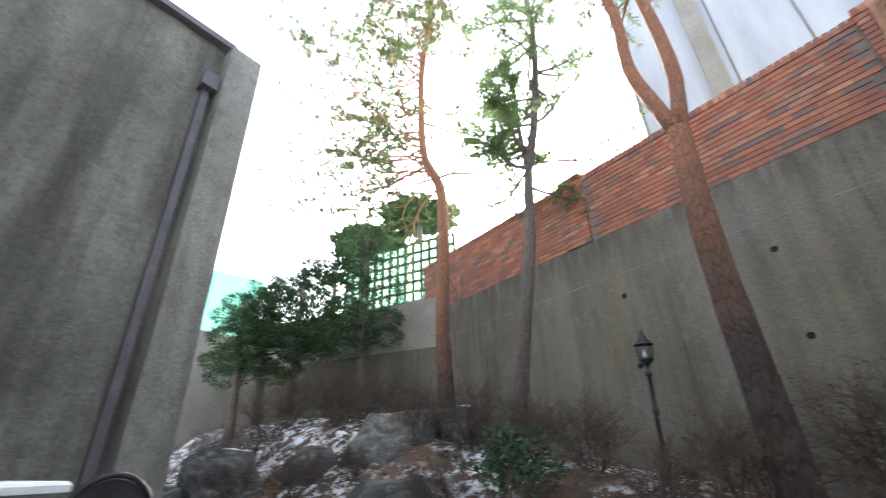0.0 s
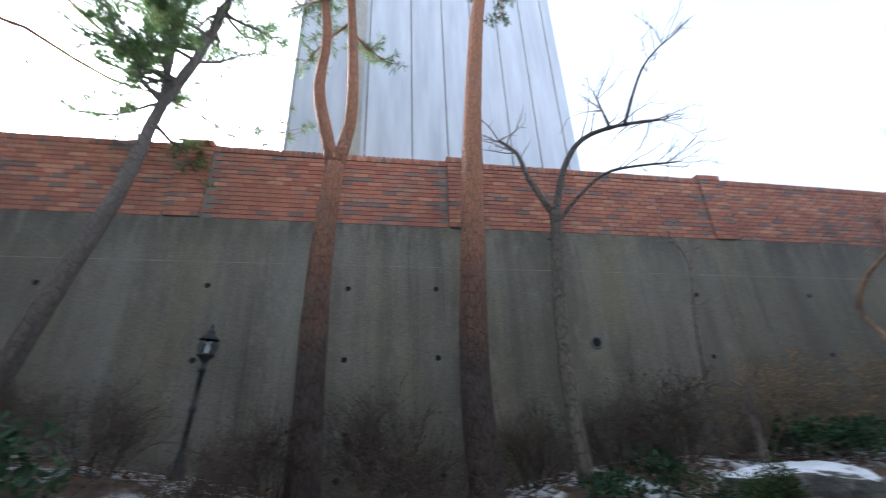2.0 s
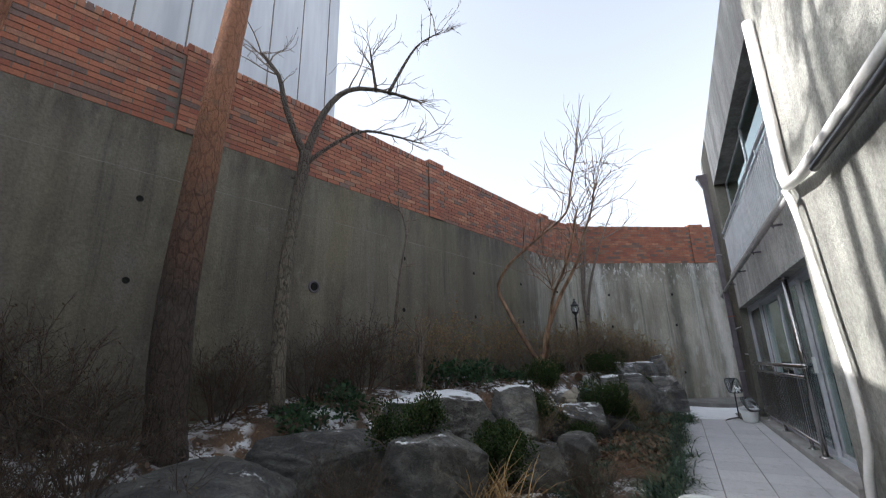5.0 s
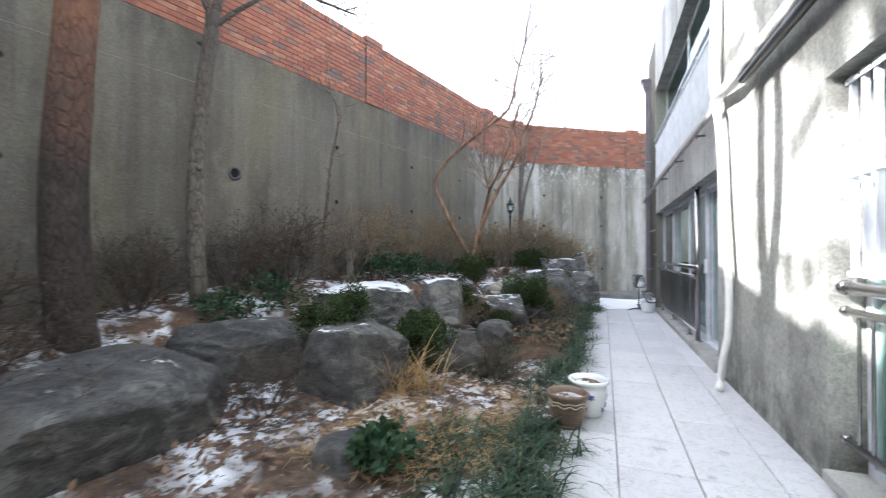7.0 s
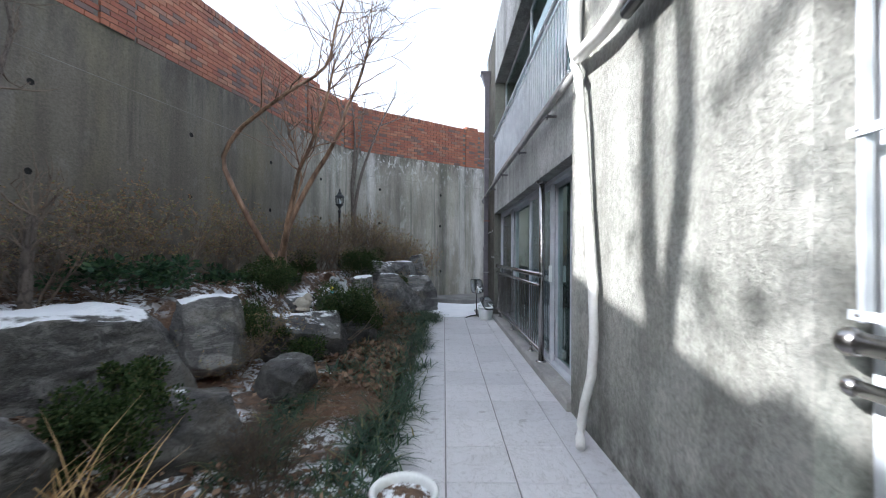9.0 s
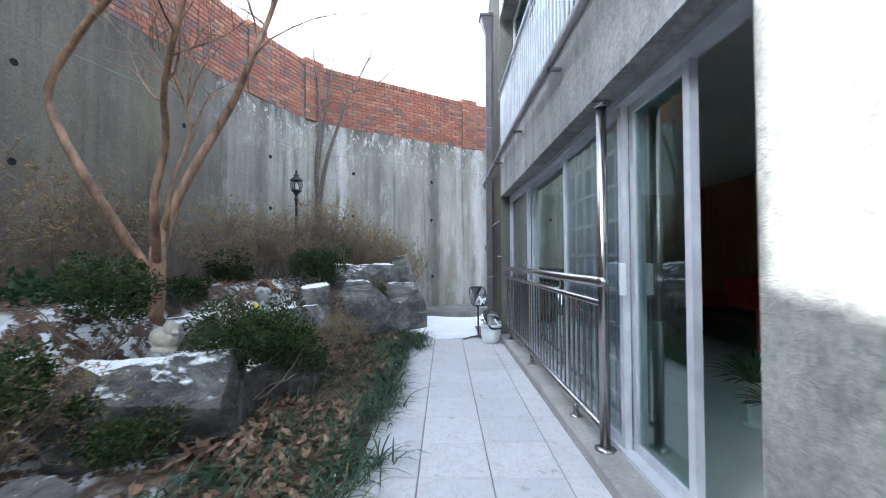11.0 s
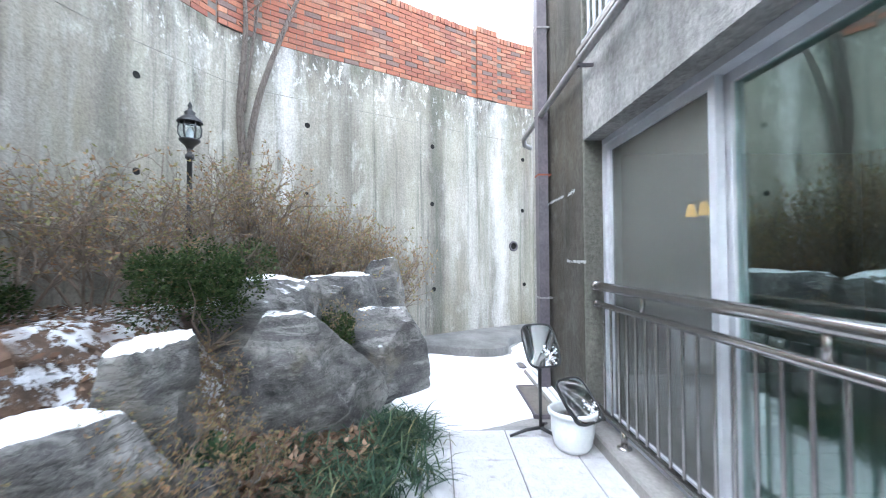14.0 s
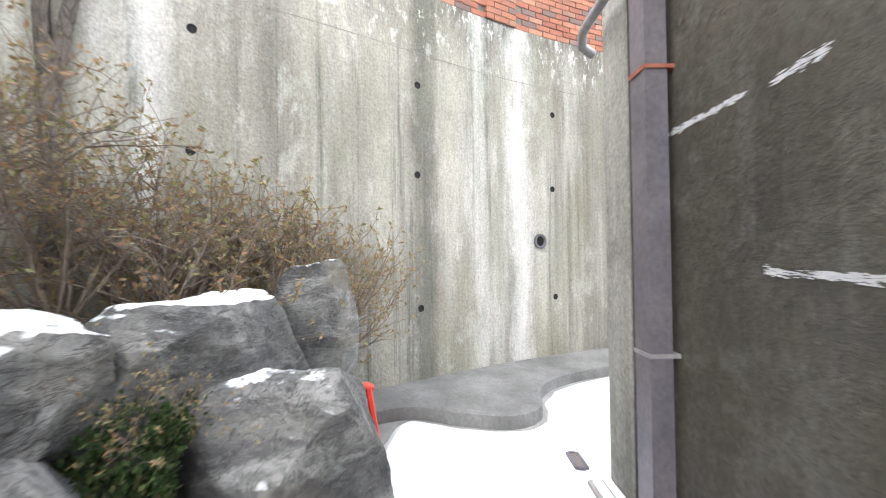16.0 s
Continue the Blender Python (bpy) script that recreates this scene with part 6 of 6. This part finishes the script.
I = (1, 1, 1)
carved("lion_statue", (7.42, 1.5, 0.64), [((0, 0, 0.02), 0.17, (1.15, 0.6, 0.22)), ((0.03, 0, 0.14), 0.075, (1.5, 0.8, 0.85)), ((-0.08, 0, 0.19), 0.07, (1, 1, 1.15)), ((-0.10, 0, 0.24), 0.055, I), ((-0.145, 0, 0.225), 0.03, (1, 1.2, 0.8)), ((-0.11, 0.05, 0.25), 0.025, I), ((-0.11, -0.05, 0.25), 0.025, I), ((-0.09, 0.04, 0.08), 0.03, (1, 1, 2.3)), ((-0.09, -0.04, 0.08), 0.03, (1, 1, 2.3)), ((0.12, 0.045, 0.08), 0.032, (1.1, 1, 2.2)), ((0.12, -0.045, 0.08), 0.032, (1.1, 1, 2.2)), ((0.15, 0, 0.19), 0.03, (0.8, 0.8, 1.4)), ((-0.04, 0, 0.23), 0.05, (1.2, 1.2, 1))], STATUE, "pale grey carved stone lion on a boulder", -45, 0.92)
carved("bird_statue", (5.75, 1.5, 0.58), [((0, 0, 0.03), 0.1, (1.2, 0.8, 0.35)), ((0, 0, 0.12), 0.1, (1.45, 0.85, 0.8)), ((0.13, 0, 0.1), 0.05, (1.5, 0.7, 0.5)), ((-0.1, 0, 0.2), 0.055, (1.0, 0.9, 1.1)), ((-0.15, 0, 0.17), 0.03, (1.4, 0.8, 0.8)), ((-0.05, 0, 0.17), 0.05, (1.2, 0.9, 1))], BEIGE_STONE, "beige carved stone duck on a snowy boulder", 60, 0.85)
g = Geo()
rnd = random.Random(6)
for k in range(18):
    a = math.pi * k / 17
    r = 0.15 * (1 + 0.12 * rnd.uniform(-1, 1))
    g.v += [(r * math.cos(a), -0.03, r * math.sin(a) * 1.05), (r * math.cos(a), 0.03, r * math.sin(a))]
    if k:
        g.f.append((2 * k - 2, 2 * k, 2 * k + 1, 2 * k - 1))
g.f += [tuple(range(0, 36, 2)), tuple(range(35, 0, -2)), (0, 1, 35, 34)]
shard = g.ob("stone_plate", mat_noise("rusty_brown_stone", (0.075, 0.045, 0.03), (0.19, 0.115, 0.075), 9, 0.8, 50, 0.6))
shard.matrix_basis = pose(8.02, 1.78, 0.79, -14, 0, 60)
tagged(shard, "rusty brown stone plate leaning in the leaf litter", "stone")
toy = thing("toy", (7.16, 1.53, 0.66), "small yellow and turquoise plastic toy", "toy")
Geo().lathe([(0.001, 0.0), (0.028, 0.0), (0.03, 0.03), (0.024, 0.045), (0.001, 0.047)], 16).ob("body", mat_noise("turquoise_plastic", (0.15, 0.5, 0.5), (0.2, 0.6, 0.58), 5, 0.4), toy, "turquoise plastic body", True)
Geo().blob((0, 0, 0.07), 0.032, 16, 10).ob("head", YELLOW, toy, "", True)

# ---- things inside the room ----
sofa = thing("sofa", (8.3, -4.1, 0.07), "dark sofa with a red cover in the room", "sofa")
Geo().slab(-0.9, -0.4, 0.12, 0.9, 0.4, 0.42, 0.05).ob("seat", IRON, sofa)
Geo().slab(-0.9, -0.55, 0.12, 0.9, -0.36, 0.85, 0.05).ob("backrest", RED_CLOTH, sofa, "red cloth backrest")
for x in (-0.98, 0.82):
    Geo().slab(x, -0.5, 0.1, x + 0.18, 0.42, 0.6, 0.05).ob("armrest", RED_CLOTH, sofa)
for x in (-0.85, 0.85):
    for y in (-0.45, 0.35):
        Geo().tube([(x, y, 0), (x, y, 0.13)], 0.025, 8).ob("leg", IRON, sofa)


def houseplant(x, y, r, h, material, label, seed, leaf_len):
    rnd = random.Random(seed)
    root = thing("potted_plant", (x, y, 0.07), label, "potted plant")
    Geo().lathe([(0, 0), (r * 1.25, 0.0), (r * 1.25, 0.012), (r * 0.72, 0.014), (r * 0.8, h * 0.2), (r, h * 0.92), (r * 1.08, h), (r * 0.95, h), (r * 0.9, h * 0.9), (0.001, h * 0.88)], 24).ob("pot", material, root, "", True)
    g = Geo()
    for _ in range(70):
        a = rnd.uniform(0, 6.283)
        d = Vector((math.cos(a) * rnd.uniform(0.2, 1), math.sin(a) * rnd.uniform(0.2, 1), 1.1)).normalized()
        s = Vector((-math.sin(a), math.cos(a), 0)) * 0.012
        p = Vector((math.cos(a) * r * 0.4, math.sin(a) * r * 0.4, h * 0.88))
        vs = []
        for k in range(5):
            w = (0.6, 1.0, 0.9, 0.6, 0.05)[k]
            vs += [p - s * w, p + s * w]
            d = (d + Vector((d.x * 0.2, d.y * 0.2, -0.25))).normalized()
            p = p + d * leaf_len * rnd.uniform(0.8, 1.1) / 4
        g.add(vs, ((0, 1, 3, 2), (2, 3, 5, 4), (4, 5, 7, 6), (6, 7, 9, 8)))
    g.ob("foliage", GLOSSY, root)


houseplant(5.49, -2.36, 0.085, 0.24, IRON, "green houseplant in a black pot on a saucer", 3, 0.27)
houseplant(5.8, -2.42, 0.06, 0.3, PORCELAIN, "arching houseplant in a white porcelain pot", 4, 0.33)

pl = thing("pendant_lamp", (10.13, -2.6, 1.61), "lit pendant lamp with two small yellow shades", "lamp")
Geo().tube([(0, 0, 0.17), (0, 0, 0.59)], 0.006, 6).ob("cord", IRON, pl)
Geo().tube([(-0.1, 0, 0.16), (0, 0, 0.18), (0.1, 0, 0.16)], 0.008, 6).ob("arm", IRON, pl)
for x in (-0.1, 0.1):
    Geo().lathe([(0.02, 0.15), (0.03, 0.14), (0.055, 0.03), (0.05, 0.028), (0.022, 0.135)], 16, (x, 0, 0)).ob("shade", GLOW, pl, "", True)

# white-topped outdoor cabinet and a black chair beside the wing
cab = thing("outdoor_cabinet", (-2.8, 0.1, 0.0), "outdoor cabinet with a pale worn top", "cabinet")
Geo().slab(-0.55, -0.45, 0.03, 0.4, 0.3, 1.075, 0.01).ob("body", PIPE_GREY, cab)
Geo().slab(-0.6, -0.5, 1.075, 0.45, 0.35, 1.11, 0.012).ob("top", WHITE_PLASTIC, cab, "pale worn worktop")
for x in (-0.5, 0.35):
    for y in (-0.4, 0.25):
        Geo().box(x - 0.03, y - 0.03, 0.0, x + 0.03, y + 0.03, 0.03).ob("foot", IRON, cab)
ch = thing("garden_chair", (-2.86, 0.8, 0.04), "black plastic garden chair with a rounded back", "chair")
Geo().slab(-0.22, -0.22, 0.6, 0.22, 0.22, 0.64, 0.01).ob("seat", IRON, ch)
Geo().tube([(-0.22, 0.2 * math.cos(a), 0.86 + 0.22 * math.sin(a)) for a in [math.pi * k / 12 for k in range(13)]], 0.016, 8).ob("back_frame", IRON, ch, "", True)
g = Geo()
for k in range(13):
    a = math.pi * k / 12
    g.v += [(-0.225, 0.19 * math.cos(a), 0.86 + 0.2 * math.sin(a)), (-0.225, 0.19 * math.cos(a), 0.62)]
    if k:
        g.f.append((2 * k - 2, 2 * k, 2 * k + 1, 2 * k - 1))
g.ob("backrest", IRON, ch)
for x in (-0.2, 0.2):
    for y in (-0.2, 0.2):
        Geo().tube([(x, y, 0.61), (x * 1.1, y * 1.1, 0.006)], 0.015, 8).ob("leg", IRON, ch, "", True)

# ---- beyond the garden ----
structure(Geo().box(-1.0, 7.35, -0.2, 6.6, 11, 15).ob("neighbour_building", PANEL), "tall pale clad neighbouring building")
nb = bpy.data.objects["neighbour_building"]
for x in (-0.95, 0.35, 0.62, 1.7, 2.6, 3.5, 4.4, 5.3, 6.2):
    Geo().box(x - 0.012, 7.338, 0, x + 0.012, 7.351, 14.9).ob("panel_joint", MORTAR, nb)
structure(Geo().box(0.2, 7.25, 0, 0.5, 7.36, 14.8).ob("building_pier", PALE_WALL), "vertical pier on the neighbouring building")

# lower boundary wall, netting and pavilion behind the junipers
def oblique(name, a, b, z0, z1, t, material, label):
    a, b = Vector(a), Vector(b)
    m = Matrix.Translation((a.x, a.y, 0)) @ Matrix.Rotation(math.atan2((b - a).y, (b - a).x), 4, "Z")
    return structure(Geo(m).box(0, 0, z0, (b - a).length, t, z1).ob(name, material), label)


oblique("wall_low", (-10.2, 4.6), (-4.42, 6.3), -0.2, 3.05, 0.3, CONCRETE, "low concrete boundary wall behind the junipers")
oblique("wall_low_band", (-10.2, 4.64), (-4.42, 6.34), 3.05, 4.05, 0.22, PALE_WALL, "paler upper band of the low wall")
oblique("wall_low_side", (-10.0, 0.5), (-10.2, 4.7), -0.2, 3.9, 0.3, PALE_WALL, "pale side wall beyond the house wing")
oblique("netting", (-12.4, 2.5), (-12.0, 6.0), 2.5, 6.2, 0.05, NET, "bright green construction netting")
pav = thing("pavilion", (0, 0, 0), "green glazed lattice screen of a neighbouring house", "pavilion")
a, b = Vector((-9.6, 7.2)), Vector((-6.2, 8.0))
m = Matrix.Translation((a.x, a.y, 0)) @ Matrix.Rotation(math.atan2((b - a).y, (b - a).x), 4, "Z")
L = (b - a).length
Geo(m).box(0, 0.1, 4.0, L, 0.14, 6.6).ob("screen", GLAZING, pav, "translucent green sheet").visible_shadow = False
for k in range(15):
    x = L * k / 14
    Geo(m).box(x - 0.03, 0.0, 4.0, x + 0.03, 0.08, 6.65).ob("mullion", NEEDLE_DARK, pav)
for k in range(10):
    z = 4.05 + k * 0.285
    Geo(m).box(0, 0.02, z - 0.03, L, 0.07, z + 0.03).ob("transom", NEEDLE_DARK, pav)
rnd = random.Random(8)
fp = thing("umbrella_pine", (-9.2, 9.6, 0.0), "far pine with a flat dark umbrella crown", "tree")
Geo().tube([(0, 0, -0.3), (0.1, 0, 4.0), (0.4, 0, 8.0), (0.3, 0, 9.0)], [0.2, 0.16, 0.12, 0.05], 9).ob("trunk", GREY_BARK, fp, "", True)
g = Geo()
for c, s in (((0.3, 0, 8.75), 1.25), ((-1.6, -0.6, 8.1), 1.2)):
    for _ in range(8000):
        d = Vector((rnd.gauss(0, 1), rnd.gauss(0, 1), rnd.gauss(0.2, 0.7))).normalized()
        p = Vector(c) + Vector((d.x * s, d.y * s, max(d.z, -0.15) * s * 0.42)) * rnd.uniform(0.3, 1.05) * (1 + 0.35 * noise.noise(d * 2.5))
        g.card(p, (d + Vector((0, 0, 0.5))).normalized(), Vector((rnd.gauss(0, 1), rnd.gauss(0, 1), rnd.gauss(0, 1))).normalized(), 0.2, 0.05)
Geo().tube([(0.1, 0, 4.6), (-1.0, -0.3, 6.8), (-1.9, -0.6, 8.3)], [0.1, 0.08, 0.05], 8).ob("limb", GREY_BARK, fp, "", True)
g.ob("crown", NEEDLE_DARK, fp)

# ---- bricks of the parapet, last ----
BL, BH, BJ = 0.19, 0.0555, 0.0105
COURSE = BH + BJ
N_COURSE = 15
def brick_faces(m, x0, x1, z0, z1, out, back=-0.02):
    return [m @ Vector(p) for p in ((x0, -out, z0), (x1, -out, z0), (x1, -out, z1), (x0, -out, z1), (x0, -back, z0), (x1, -back, z0), (x1, -back, z1), (x0, -back, z1))]


FACES = ((0, 1, 2, 3), (1, 5, 6, 2), (4, 0, 3, 7), (3, 2, 6, 7), (4, 5, 1, 0))
single_mesh = Geo().add([(-BL / 2, 0, 0), (BL / 2, 0, 0), (BL / 2, 0, BH), (-BL / 2, 0, BH), (-BL / 2, 0.03, 0), (BL / 2, 0.03, 0), (BL / 2, 0.03, BH), (-BL / 2, 0.03, BH)], FACES).mesh("brick", BRICK)
rest = Geo()
S_NEAR0, S_NEAR1 = near_s(11.1, 1.8), near_s(13.15, -1.4)
singles = 0
rnd = random.Random(3)
for c in range(N_COURSE):
    z = CONCRETE_TOP + 0.006 + c * COURSE
    s = S_START + 0.1 + (BL + BJ) * 0.5 * (c % 2)
    while s < S_END - 0.1:
        near_p = min(abs(s - q) for q in PILASTERS)
        if near_p > 0.19 + BL * 0.3:
            out = rnd.uniform(-0.002, 0.003)
            m = on_wall(s, out, z)
            if S_NEAR0 < s < S_NEAR1 and singles < 290:
                o = new("brick", single_mesh)
                o.parent = wall_brick
                o.matrix_basis = m
                singles += 1
            else:
                rest.add(brick_faces(m, -BL / 2, BL / 2, 0, BH, 0, 0 - 0.03), FACES)
        s += BL + BJ
for q in PILASTERS:
    for c in range(N_COURSE + 1):
        z = CONCRETE_TOP + 0.006 + c * COURSE
        m = on_wall(q, 0.028, z)
        cuts = (-0.2, -0.003, 0.003, 0.2) if c % 2 else (-0.2, -0.105, -0.095, 0.095, 0.105, 0.2)
        for a, b in zip(cuts[0::2], cuts[1::2]):
            rest.add(brick_faces(m, a, b, 0, BH, 0, -0.06), FACES)
    for k in range(6):
        m = on_wall(q, 0.034, CONCRETE_TOP + 0.006 + (N_COURSE + 1) * COURSE)
        rest.add(brick_faces(m, -0.205 + k * 0.069, -0.205 + k * 0.069 + 0.06, 0, 0.09, 0, -0.2), FACES)
s = S_START + 0.05
z = CONCRETE_TOP + 0.006 + N_COURSE * COURSE
while s < S_END - 0.05:
    m = on_wall(s, 0.008 + rnd.uniform(-0.003, 0.003), z)
    rest.add(brick_faces(m, -0.029, 0.029, 0, 0.092 + rnd.uniform(-0.004, 0.004), 0, -0.19), FACES)
    s += 0.069
tagged(rest.ob("brickwork", BRICK, wall_brick), "weathered red bricks with dark joints", "", "", "stuff")
